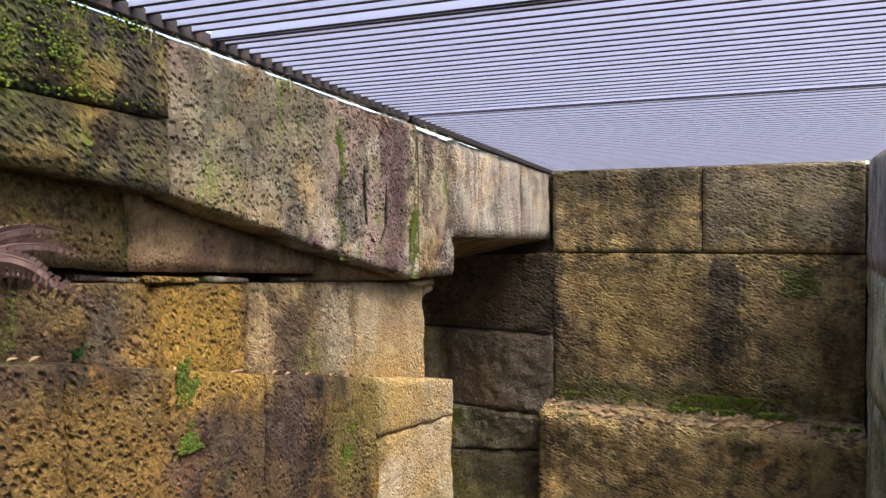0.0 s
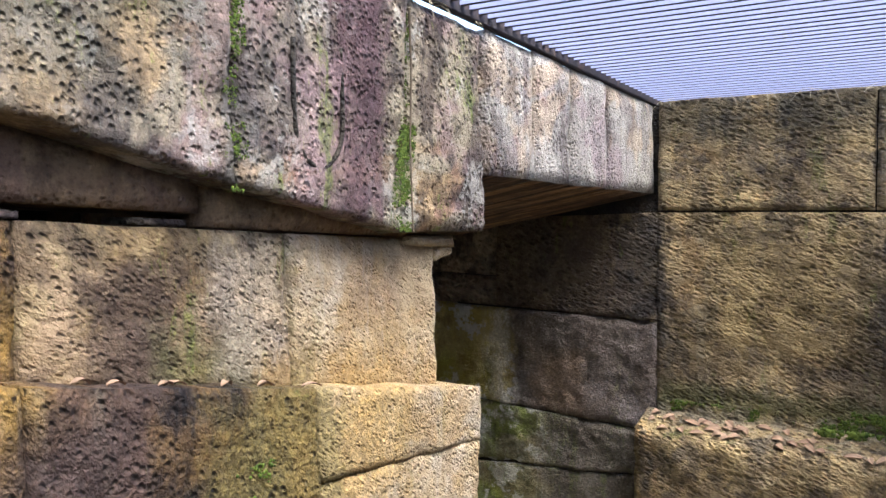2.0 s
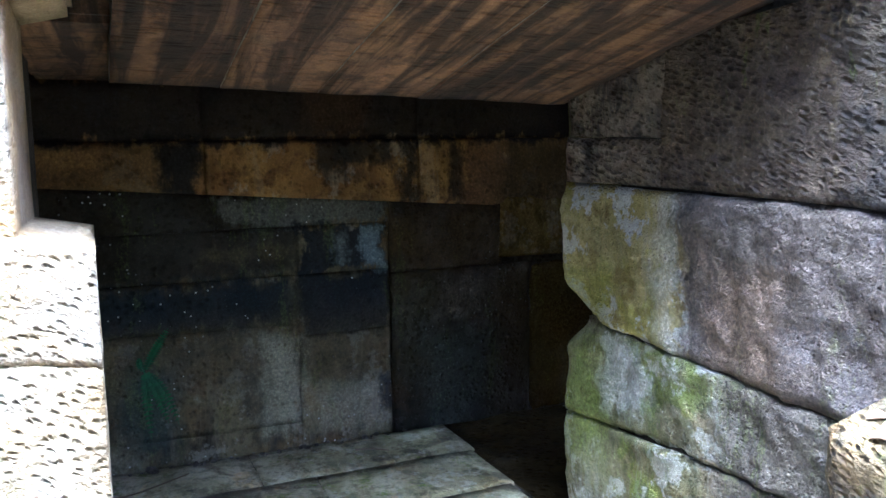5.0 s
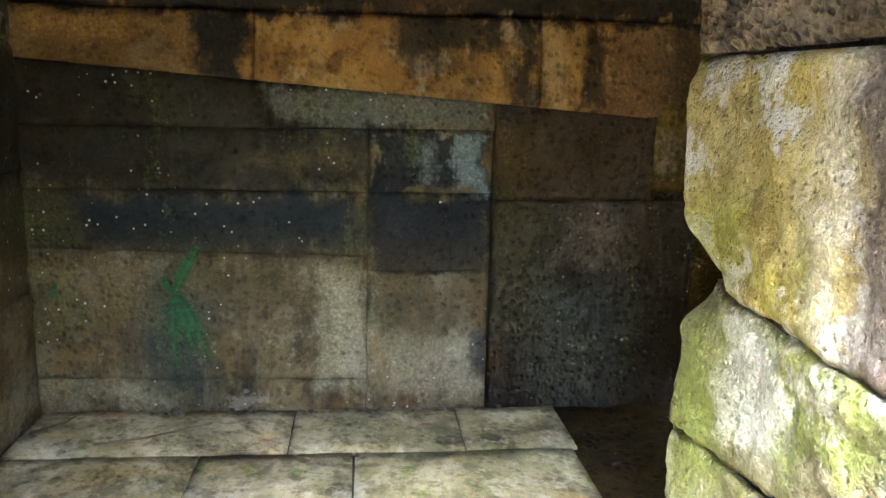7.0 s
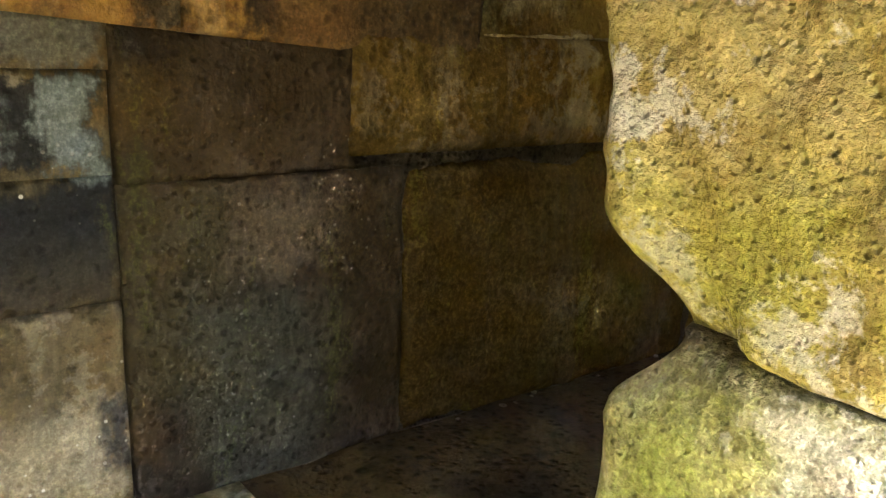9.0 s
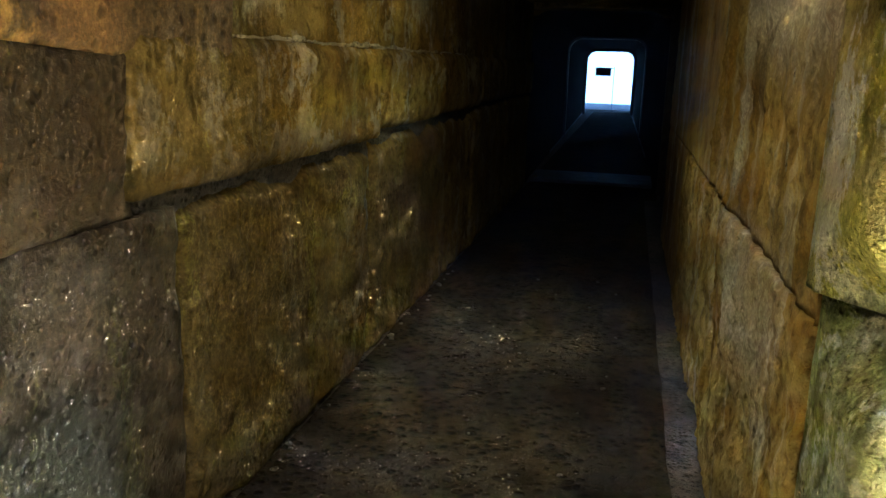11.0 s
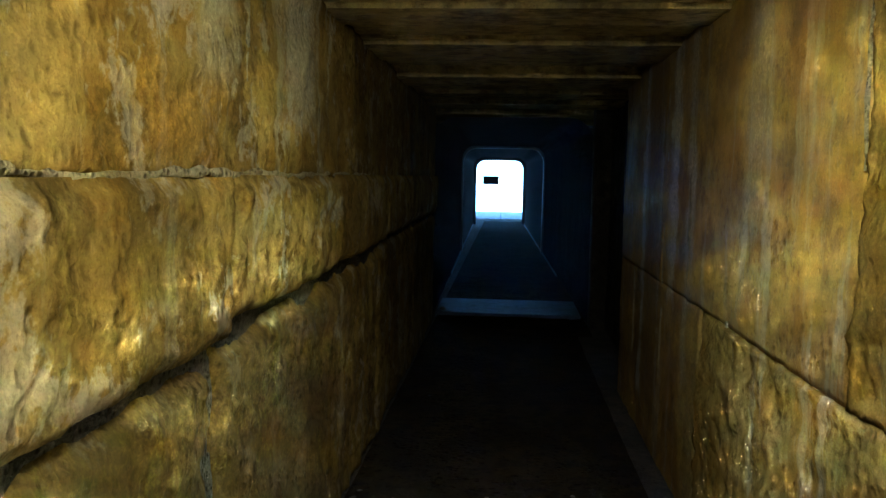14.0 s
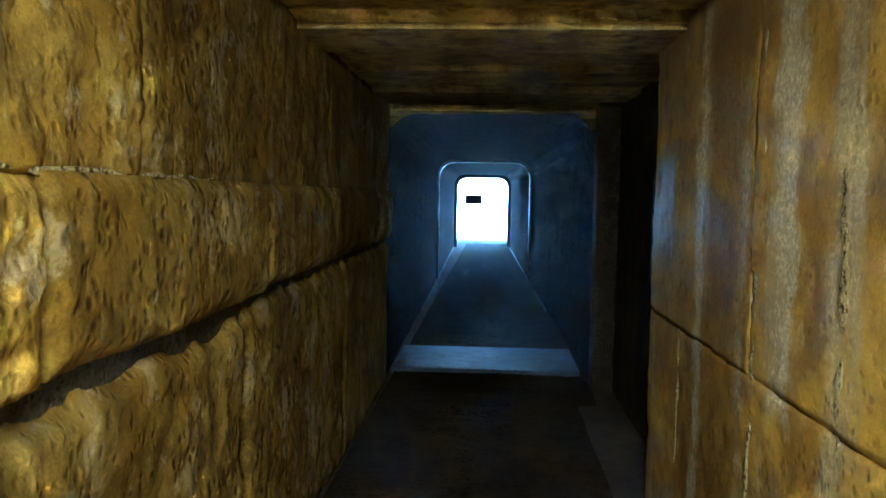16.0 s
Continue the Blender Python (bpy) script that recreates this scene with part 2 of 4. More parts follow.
# thin area at z 0.935 to 0.985 tones ledge top and wall foot paler
NORTH = stone("dark_mossy_sandstone", (0.68, 0.5, 0.23), (0.42, 0.31, 0.16), (0.12, 0.095, 0.07), (0.46, 0.4, 0.27), 0.25, moss=0.5, soot=0.5, pit=42, pit_stretch=(0.72, 0.72, 1.25), slant=0.25, depth=0.055, relief=1.0, pit_dirt_shade=0.5, lumps=1.6, holes=0.5, stain=0.35, along=0, stains_and_shade=((-0.5, -0.3, 1.3, 1.96, (0.035, 0.03, 0.035), 0.85, 0.04), (-1.75, -1.45, 1.38, 1.96, (0.04, 0.032, 0.032), 0.85, 0.05), (-2.5, -1.7, 1.3, 2.0, (0.1, 0.07, 0.05), 0.85, 0.08), (0.15, 0.4, 1.0, 1.5, (0.2, 0.12, 0.04), 0.5, 0.1), (-1.5, 0.4, 0.98, 1.1, (0.075, 0.085, 0.02), 0.7, 0.06), (-1.7, 0.5, 0.935, 0.985, (0.3, 0.26, 0.19), 0.4, 0.012), (-0.05, 0.15, 1.72, 1.88, (0.075, 0.12, 0.02), 0.8, 0.06), (-0.52, 0.4, 2.05, 2.5, (0.3, 0.27, 0.2), 0.6, 0.1), (-1.5, -0.5, 2.3, 2.55, (0.09, 0.085, 0.055), 0.6, 0.08), (-1.3, -0.6, 1.3, 1.9, (0.34, 0.24, 0.08), 0.35, 0.15)), vary=0.08)
HONEY = stone("honey_sandstone", (0.5, 0.37, 0.19), (0.4, 0.27, 0.12), (0.18, 0.12, 0.065), (0.44, 0.38, 0.27), 0.35, moss=0.6, soot=0.5, pit=54, pit_stretch=(0.85, 0.85, 1.15), slant=0.4, third=(0.42, 0.29, 0.17), relief=1.0, depth=0.028, pit_dirt_shade=0.4, lumps=1.3, holes=0.38, stain=0.4, stains_and_shade=((2.08, 2.28, 1.62, 1.96, (0.07, 0.045, 0.035), 0.8, 0.05), (2.25, 2.5, 1.6, 1.75, (0.12, 0.12, 0.04), 0.6, 0.06), (2.4, 2.65, 1.65, 1.95, (0.5, 0.42, 0.32), 0.5, 0.06)))
DRESSED = stone("smooth_dressed_sandstone", (0.36, 0.24, 0.13), (0.26, 0.165, 0.09), (0.14, 0.09, 0.055), (0.36, 0.26, 0.17), 0.3, soot=0.35, pit=60, relief=0.5, pit_dirt_shade=0.4, third=(0.22, 0.13, 0.09), stain=0.4)
# first area tones the stone darker east of x -2.36
JAMB = stone("jamb_sandstone", (0.54, 0.45, 0.19), (0.42, 0.335, 0.1), (0.26, 0.195, 0.055), (0.5, 0.46, 0.36), 0.3, moss=0.3, soot=0.2, pit=60, third=(0.42, 0.37, 0.06), vary=0.1, relief=0.9, depth=0.03, pit_dirt_shade=0.2, lichen=1.0, lumps=1.5, holes=0.22, stains_and_shade=((-2.36, -1.3, 0.8, 1.7, (0.14, 0.11, 0.1), 0.93, 0.07), (-2.2, -1.9, 0.85, 1.2, (0.26, 0.17, 0.1), 0.5, 0.08), (-2.46, -2.36, 0.9, 1.42, (0.62, 0.58, 0.46), 0.7, 0.04), (-3.1, -2.75, 0.85, 1.1, (0.36, 0.37, 0.08), 0.5, 0.08)), along=0, lichen_from=0.575)
JAMBFOOT = stone("jamb_foot_sandstone", (0.38, 0.35, 0.22), (0.26, 0.24, 0.12), (0.14, 0.13, 0.06), (0.5, 0.49, 0.42), 0.4, moss=0.4, soot=0.3, pit=60, third=(0.27, 0.33, 0.06), vary=0.12, relief=0.9, depth=0.035, pit_dirt_shade=0.35, lichen=0.8, lumps=1.6, holes=0.26, stain=0.3, stains_and_shade=((-3.1, -2.72, 0.3, 0.86, (0.3, 0.34, 0.09), 0.5, 0.1), (-2.75, -2.5, 0.6, 0.86, (0.5, 0.5, 0.48), 0.5, 0.06), (-2.15, -1.4, 0.3, 0.9, (0.13, 0.105, 0.085), 0.9, 0.1)), along=0, lichen_from=0.61)
# jamb stone toned darker, with the passage's shade put into the colour
GLOOM = stone("shade_purple_sandstone", (0.32, 0.25, 0.175), (0.18, 0.14, 0.1), (0.08, 0.063, 0.05), (0.24, 0.21, 0.17), 0.3, moss=0.1, soot=0.75, pit=44, pit_stretch=(0.75, 0.75, 1.2), slant=0.25, third=(0.2, 0.135, 0.09), relief=1.0, depth=0.035, pit_dirt_shade=0.5, lumps=1.4, holes=0.55, vary=0.2, along=0, stains_and_shade=((-1.75, -1.3, 1.4, 2.0, (0.04, 0.032, 0.032), 0.8, 0.05), (-2.4, -1.8, 1.45, 1.9, (0.19, 0.13, 0.085), 0.5, 0.1)))
# first area tones the wall near-black between z 0.93 and 1.45
CHAMBER = stone("damp_chamber_sandstone", (0.2, 0.165, 0.085), (0.1, 0.08, 0.037), (0.03, 0.025, 0.013), (0.28, 0.25, 0.16), 0.4, moss=0.25, soot=0.55, pit=30, relief=0.5, specks=0.7, wet=0.25, third=(0.15, 0.1, 0.04), pit_dirt_shade=0.4, lichen=0.25, stain=0.45, vary=0.1, stains_and_shade=(
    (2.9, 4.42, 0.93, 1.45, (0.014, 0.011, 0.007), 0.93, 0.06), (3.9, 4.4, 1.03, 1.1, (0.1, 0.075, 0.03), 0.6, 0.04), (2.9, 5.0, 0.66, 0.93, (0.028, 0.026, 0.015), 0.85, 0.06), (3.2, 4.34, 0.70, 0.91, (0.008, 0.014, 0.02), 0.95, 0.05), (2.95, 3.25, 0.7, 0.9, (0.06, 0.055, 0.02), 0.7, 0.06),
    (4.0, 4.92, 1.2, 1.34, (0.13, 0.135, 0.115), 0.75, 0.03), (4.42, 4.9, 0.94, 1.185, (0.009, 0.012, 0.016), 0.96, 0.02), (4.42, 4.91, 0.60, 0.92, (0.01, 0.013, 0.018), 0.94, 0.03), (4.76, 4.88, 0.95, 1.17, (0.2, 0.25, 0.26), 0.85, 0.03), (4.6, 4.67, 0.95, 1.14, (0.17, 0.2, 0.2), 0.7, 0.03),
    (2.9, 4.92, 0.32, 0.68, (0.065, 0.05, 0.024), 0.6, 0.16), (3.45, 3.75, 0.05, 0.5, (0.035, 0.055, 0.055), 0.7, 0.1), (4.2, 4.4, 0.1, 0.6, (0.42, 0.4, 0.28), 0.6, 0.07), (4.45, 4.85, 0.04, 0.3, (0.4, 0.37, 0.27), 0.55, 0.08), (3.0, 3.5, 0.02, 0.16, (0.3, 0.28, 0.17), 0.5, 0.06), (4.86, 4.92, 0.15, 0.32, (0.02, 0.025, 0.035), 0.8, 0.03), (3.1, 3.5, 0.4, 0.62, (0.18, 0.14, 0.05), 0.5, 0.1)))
# damp brown stone darkened further: the wall's shade is put into its colour
SHADE_BROWN = stone("shade_brown_sandstone", (0.018, 0.0105, 0.004), (0.0105, 0.006, 0.0026), (0.006, 0.004, 0.002), (0.032, 0.023, 0.012), 0.25, moss=0.15, soot=0.6, pit=30, relief=0.5, specks=0.12, wet=0.3, third=(0.06, 0.036, 0.012), pit_dirt_shade=0.4, stain=0.5, lichen=0.05, vary=0.1, stains_and_shade=(
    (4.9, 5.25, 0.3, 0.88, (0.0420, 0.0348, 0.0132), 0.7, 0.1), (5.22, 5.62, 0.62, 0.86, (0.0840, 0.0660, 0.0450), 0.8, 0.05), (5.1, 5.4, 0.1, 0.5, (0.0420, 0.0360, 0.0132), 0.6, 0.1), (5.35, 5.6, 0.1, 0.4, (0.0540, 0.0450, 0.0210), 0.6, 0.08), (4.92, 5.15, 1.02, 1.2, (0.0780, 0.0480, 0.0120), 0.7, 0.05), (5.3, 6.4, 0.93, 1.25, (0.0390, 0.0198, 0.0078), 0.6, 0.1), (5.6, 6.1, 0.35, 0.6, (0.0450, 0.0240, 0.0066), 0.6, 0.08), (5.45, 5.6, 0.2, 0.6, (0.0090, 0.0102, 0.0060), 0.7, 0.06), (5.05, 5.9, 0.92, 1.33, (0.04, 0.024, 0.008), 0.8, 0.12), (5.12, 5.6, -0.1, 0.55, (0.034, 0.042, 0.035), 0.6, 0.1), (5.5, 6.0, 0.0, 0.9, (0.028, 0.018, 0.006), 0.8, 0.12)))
# one long area tones the top near-black, from z 1.63 to the ceiling
ORANGE = stone("orange_sandstone", (0.46, 0.27, 0.08), (0.32, 0.17, 0.05), (0.14, 0.075, 0.03), (0.46, 0.36, 0.22), 0.3, soot=0.3, pit=30, relief=0.5, pit_dirt_shade=0.5, lichen=0.25, vary=0.1, stains_and_shade=(
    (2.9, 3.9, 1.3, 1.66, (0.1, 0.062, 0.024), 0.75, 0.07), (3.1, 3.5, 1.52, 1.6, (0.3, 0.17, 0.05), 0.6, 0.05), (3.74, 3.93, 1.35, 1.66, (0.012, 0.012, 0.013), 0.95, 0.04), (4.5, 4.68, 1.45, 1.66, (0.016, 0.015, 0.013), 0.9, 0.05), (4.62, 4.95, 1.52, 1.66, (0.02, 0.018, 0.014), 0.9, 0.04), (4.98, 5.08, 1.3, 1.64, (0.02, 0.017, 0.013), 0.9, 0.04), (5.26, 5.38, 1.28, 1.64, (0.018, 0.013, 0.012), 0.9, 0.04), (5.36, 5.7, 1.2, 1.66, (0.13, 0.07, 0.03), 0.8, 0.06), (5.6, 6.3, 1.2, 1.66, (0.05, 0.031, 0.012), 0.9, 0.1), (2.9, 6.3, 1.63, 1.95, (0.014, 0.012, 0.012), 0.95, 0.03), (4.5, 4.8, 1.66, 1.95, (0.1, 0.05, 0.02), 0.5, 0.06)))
# first two areas paint soft shade on the near and lower wall
TUNNEL = stone("tunnel_ochre_sandstone", lichen=0.3, light=(0.38, 0.27, 0.085), mid=(0.24, 0.16, 0.045), dark=(0.12, 0.075, 0.02), streak=(0.42, 0.38, 0.28), streak_amount=0.4, moss=0.12, soot=0.3, pit=34, pit_stretch=(1.0, 1.0, 0.85), slant=0.1, relief=0.6, rough=0.92, wet=0.0, shine=0.03, depth=0.008, third=(0.24, 0.14, 0.03), vary=0.08, pit_dirt_shade=0.25, lumps=1.1, holes=0.5, fuzz=0.4, crumbs=3, stains_and_shade=((5.2, 6.5, -0.1, 2.0, (0.055, 0.036, 0.012), 0.75, 0.3), (5.2, 8.2, -0.1, 0.98, (0.045, 0.03, 0.0095), 0.88, 0.15), (5.9, 6.15, 1.35, 1.95, (0.12, 0.13, 0.07), 0.6, 0.08), (6.2, 6.45, 1.4, 1.95, (0.34, 0.3, 0.2), 0.6, 0.06), (7.25, 7.5, 1.55, 1.95, (0.4, 0.37, 0.27), 0.6, 0.06), (7.9, 8.3, 1.5, 1.9, (0.4, 0.38, 0.3), 0.5, 0.08), (7.0, 7.4, 1.33, 1.5, (0.36, 0.2, 0.04), 0.6, 0.06), (6.9, 7.2, 0.95, 1.3, (0.07, 0.05, 0.02), 0.5, 0.06)))
NEAREAST = stone("knobbly_tunnel_sandstone", (0.42, 0.3, 0.1), (0.29, 0.19, 0.055), (0.15, 0.095, 0.028), (0.45, 0.4, 0.3), 0.4, moss=0.1, soot=0.25, pit=34, pit_stretch=(1.0, 1.0, 0.85), slant=0.1, relief=0.6, rough=0.85, wet=0.1, shine=0.02, depth=0.008, third=(0.3, 0.17, 0.035), vary=0.08, pit_dirt_shade=0.25, lumps=1.1, holes=0.45, fuzz=0.4, crumbs=3, stains_and_shade=(
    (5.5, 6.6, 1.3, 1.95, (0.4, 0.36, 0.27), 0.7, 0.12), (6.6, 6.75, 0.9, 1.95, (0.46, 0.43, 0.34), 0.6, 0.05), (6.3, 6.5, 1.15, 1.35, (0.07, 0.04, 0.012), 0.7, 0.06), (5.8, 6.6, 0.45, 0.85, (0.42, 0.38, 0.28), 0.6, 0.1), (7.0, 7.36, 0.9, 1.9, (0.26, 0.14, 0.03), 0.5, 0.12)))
# darker copy of the tunnel stone: light fall-off and lower shade put into colour
INNER = stone("shade_toned_tunnel_sandstone", (0.27, 0.19, 0.055), (0.17, 0.113, 0.032), (0.085, 0.053, 0.015), (0.34, 0.3, 0.2), 0.3, moss=0.12, soot=0.45, pit=34, pit_stretch=(1.0, 1.0, 0.85), slant=0.1, relief=0.6, depth=0.01, third=(0.2, 0.12, 0.026), vary=0.25, pit_dirt_shade=0.3, lumps=0.9, holes=0.4, lichen=0.2, fuzz=0.5, crumbs=3, shine=0.03, rough=0.92, wet=0.0, stains_and_shade=((7.2, 8.6, -0.1, 0.97, (0.05, 0.033, 0.0105), 0.85, 0.25),))
STREAKED = stone("streaked_tunnel_sandstone", (0.46, 0.3, 0.08), (0.36, 0.215, 0.055), (0.21, 0.125, 0.037), (0.5, 0.47, 0.4), 0.4, soot=0.25, pit=44, pit_stretch=(1, 1, 1), relief=0.6, wet=0.2, depth=0.004, third=(0.3, 0.16, 0.035), vary=0.2, pit_dirt_shade=0.3, fuzz=0.5, crumbs=3, shine=0.3, lumps=0.5, rough=0.65, stains_and_shade=((8.9, 9.02, 0.5, 1.95, (0.5, 0.46, 0.36), 0.6, 0.05), (9.2, 9.34, 0.8, 1.95, (0.6, 0.57, 0.48), 0.85, 0.04), (9.55, 9.6, 0.3, 1.6, (0.5, 0.46, 0.36), 0.6, 0.03), (9.98, 10.06, 0.2, 1.95, (0.56, 0.53, 0.44), 0.8, 0.03), (10.3, 10.36, 0.2, 1.4, (0.4, 0.26, 0.06), 0.7, 0.03), (8.0, 8.2, 1.2, 1.95, (0.46, 0.4, 0.28), 0.4, 0.08), (9.6, 9.95, 0.2, 1.9, (0.2, 0.11, 0.03), 0.6, 0.08), (8.1, 8.9, 0.0, 0.8, (0.32, 0.25, 0.1), 0.5, 0.15)))
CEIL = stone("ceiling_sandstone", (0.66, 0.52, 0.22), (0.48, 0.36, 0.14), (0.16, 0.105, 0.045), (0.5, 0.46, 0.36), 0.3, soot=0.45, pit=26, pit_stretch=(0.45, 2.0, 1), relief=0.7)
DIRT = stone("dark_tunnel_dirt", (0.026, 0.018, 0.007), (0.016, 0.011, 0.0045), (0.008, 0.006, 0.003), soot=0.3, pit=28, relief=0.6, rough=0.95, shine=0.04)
# concrete whose colour carries the blue daylight of the far mouth
THRESH = stone("daylight_blue_concrete", (0.06, 0.1, 0.17), (0.042, 0.075, 0.125), (0.025, 0.043, 0.07), soot=0.35, pit=40, relief=0.3, rough=0.6)
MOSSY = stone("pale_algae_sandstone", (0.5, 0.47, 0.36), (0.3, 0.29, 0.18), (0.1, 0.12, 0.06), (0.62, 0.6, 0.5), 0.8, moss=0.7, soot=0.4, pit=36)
PAVING = stone("worn_paving_stone", (0.46, 0.42, 0.28), (0.27, 0.245, 0.13), (0.11, 0.1, 0.05), moss=0.8, soot=0.35, pit=24, relief=0.45, vary=0.3, pit_dirt_shade=0.35, lichen=0.3, stain=0.55)
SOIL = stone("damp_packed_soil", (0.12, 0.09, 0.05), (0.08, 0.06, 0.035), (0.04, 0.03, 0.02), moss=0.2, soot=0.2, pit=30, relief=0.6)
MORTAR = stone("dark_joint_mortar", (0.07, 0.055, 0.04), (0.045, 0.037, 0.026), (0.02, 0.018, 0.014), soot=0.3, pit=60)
# the daylight's blue tint is put into the dark culvert stone's colour
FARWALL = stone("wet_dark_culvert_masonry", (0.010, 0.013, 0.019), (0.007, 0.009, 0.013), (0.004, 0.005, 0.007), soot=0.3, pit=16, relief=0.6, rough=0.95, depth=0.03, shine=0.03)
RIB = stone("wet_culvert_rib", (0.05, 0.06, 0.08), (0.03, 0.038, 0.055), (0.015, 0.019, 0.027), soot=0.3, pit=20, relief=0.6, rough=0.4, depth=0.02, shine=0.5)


def metal(name, color, rough, metallic=0.8, rusty=0.6):
    s = Shader(name)
    rust = s.step(s.noise(18.0, 5, 0.7), 0.5, 0.7)
    return_color = s.mix(s.math("MULTIPLY", rust, rusty), color, (0.12, 0.07, 0.045))
    s.put(s.bsdf.inputs["Metallic"], metallic)
    return s.finish(return_color, rough, s.noise(120.0, 3), 0.2, 0.002)


STEEL = metal("galvanised_steel", (0.36, 0.38, 0.52), 0.55, 0.2, 0.12)
RUST_SHADE = metal("dark_rust_shade_steel", (0.035, 0.03, 0.032), 0.7, 0.3)

s = Shader("frosted_glass")
s.put(s.bsdf.inputs["Transmission Weight"], 1.0)
FROST = s.finish((0.8, 0.85, 0.85, 1.0), 0.6, s.noise(300.0, 2), 0.2, 0.002)

# ---- builders ----


def part(name, bm, material, parent=None, label=""):
    """Link a bmesh as one mesh object, under a thing where one is given."""
    me = bpy.data.meshes.new(name)
    bm.to_mesh(me)
    bm.free()
    me.materials.append(material)
    ob = new(name, me)
    if parent:
        ob.parent = parent
    if label:
        tagged(ob, label)
    return ob


def mesh_part(name, verts, faces, material, parent=None, smooth=False):
    me = bpy.data.meshes.new(name)
    me.from_pydata(verts, [], faces)
    me.update()
    if smooth:
        me.polygons.foreach_set("use_smooth", [True] * len(me.polygons))
    me.materials.append(material)
    ob = new(name, me)
    if parent:
        ob.parent = parent
    return ob


def box(bm, x0, x1, y0, y1, z0, z1, bevel=0.0):
    made = bmesh.ops.create_cube(bm, size=1.0, matrix=Matrix.Translation(((x0 + x1) / 2, (y0 + y1) / 2, (z0 + z1) / 2)) @ Matrix.Diagonal((x1 - x0, y1 - y0, z1 - z0, 1)))
    if bevel:
        edges = {e for v in made["verts"] for e in v.link_edges}
        bmesh.ops.bevel(bm, geom=list(edges), offset=bevel, segments=2, affect="EDGES")
    return bm


def setting(name, label, category, material, *boxes):
    """A plain piece of the setting from boxes (x0, x1, y0, y1, z0, z1)."""
    bm = bmesh.new()
    for b in boxes:
        box(bm, *b)
    return tagged(part(name, bm, material), label, category, kind="structure")


def smooth01(v):
    v = min(1.0, max(0.0, v))
    return v * v * (3 - 2 * v)


class Face:
    """A wall face: a point on it at z = 0, its level direction and its outward normal."""

    def __init__(self, x, y, u, n):
        self.o, self.u, self.n = Vector((x, y, 0)), Vector((*u, 0)), Vector((*n, 0))

    def at(self, u, z, out):
        return self.o + self.u * u + self.n * out + Vector((0, 0, z))


def block(wall, face, u0, u1, z0, z1, material, depth=0.25, out=0.0, rough=0.010, edge=0.009, res=0.05, gap=0.0035, name="stone_block", wave=2.5, chip=0.0):
    """One dressed stone with a rough face, worn edges and uneven sides. z0 and z1 may each be a pair: the heights at u0 and u1."""
    b0, b1 = z0 if isinstance(z0, tuple) else (z0, z0)
    t0, t1 = z1 if isinstance(z1, tuple) else (z1, z1)
    wide, tall = abs(u1 - u0), max(t0 - b0, t1 - b1)
    nu, nv = max(3, min(120, round(wide / res))), max(3, min(60, round(tall / res)))
    seed = Vector((u0 * 3.7 + face.o.x, b0 * 5.1 + face.o.y, t1 * 2.3))
    verts, faces = [], []

    def jit(p, s):
        return noise.noise(p * s + seed)

    for j in range(nv + 1):
        for i in range(nu + 1):
            a, b = i / nu, j / nv
            u = u0 + (u1 - u0) * a
            lo, hi = b0 + (b1 - b0) * a, t0 + (t1 - t0) * a
            z = lo + (hi - lo) * b
            du, dz = min(a, 1 - a) * wide, min(b, 1 - b) * (hi - lo)
            p = face.at(u, z, 0)
            d = rough * (jit(p, wave) * 1.6 + jit(p, 9.0) * 0.9 + jit(p, 24.0) * 0.6)
            if chip:
                d += chip * (0.8 * jit(p, 13.0) + 0.9 * jit(p, 27.0) + 0.5 * jit(p, 47.0)) * (0.55 + 0.9 * abs(jit(p, 3.1)))
            near = min(du, dz)
            wear = edge * (1.0 + 0.9 * jit(p, 6.0))
            d -= wear * (1 - smooth01(near / (wear * 1.8 + 1e-4))) ** 1.5
            sgn = 1 if u1 > u0 else -1
            if i in (0, nu):
                u += (1 if i == 0 else -1) * sgn * (gap + 0.5 * gap * jit(p, 8.0))
            if j in (0, nv):
                z += (1 if j == 0 else -1) * (gap + 0.6 * gap * jit(p, 7.0))
            verts.append(face.at(u, z, out + d))
    w = nu + 1
    for j in range(nv):
        for i in range(nu):
            faces.append((j * w + i, j * w + i + 1, (j + 1) * w + i + 1, (j + 1) * w + i))
    ring = [i for i in range(w)] + [j * w + nu for j in range(1, nv + 1)] + [nv * w + i for i in range(nu - 1, -1, -1)] + [j * w for j in range(nv - 1, 0, -1)]
    rows = max(1, min(14, round(depth / 0.08)))
    last = ring
    for k in range(1, rows + 1):
        fresh = []
        for index in ring:
            p = verts[index]
            q = p - face.n * (depth * k / rows)
            if rows > 2 and k < rows:
                q = q + Vector((noise.noise(q * 5 + seed), noise.noise(q * 5 - seed), noise.noise(q * 6))) * rough * 0.8
            fresh.append(len(verts))
            verts.append(q)
        for n in range(len(ring)):
            m = (n + 1) % len(ring)
            faces.append((last[n], fresh[n], fresh[m], last[m]))
        last = fresh
    faces.append(tuple(reversed(last)))
    if face.u.cross(Vector((0, 0, 1))).dot(face.n) * (1 if u1 > u0 else -1) < 0:
        faces = [tuple(reversed(f)) for f in faces]
    return mesh_part(name, verts, faces, material, wall, smooth=True)


def line(points, y):
    """Height on a broken line of (y, z) points."""
    for (ya, za), (yb, zb) in zip(points, points[1:]):
        if y <= yb or (yb, zb) == points[-1]:
            return za + (zb - za) * (y - ya) / (yb - ya)


# ---- the open pit: ground, floor and wall cores ----
WEST, LOW, NORTH_Y, EAST = -1.52, -1.62, 5.19, 0.40
LEFT, RIGHT = -4.43, -3.05
DEEP = 0.03

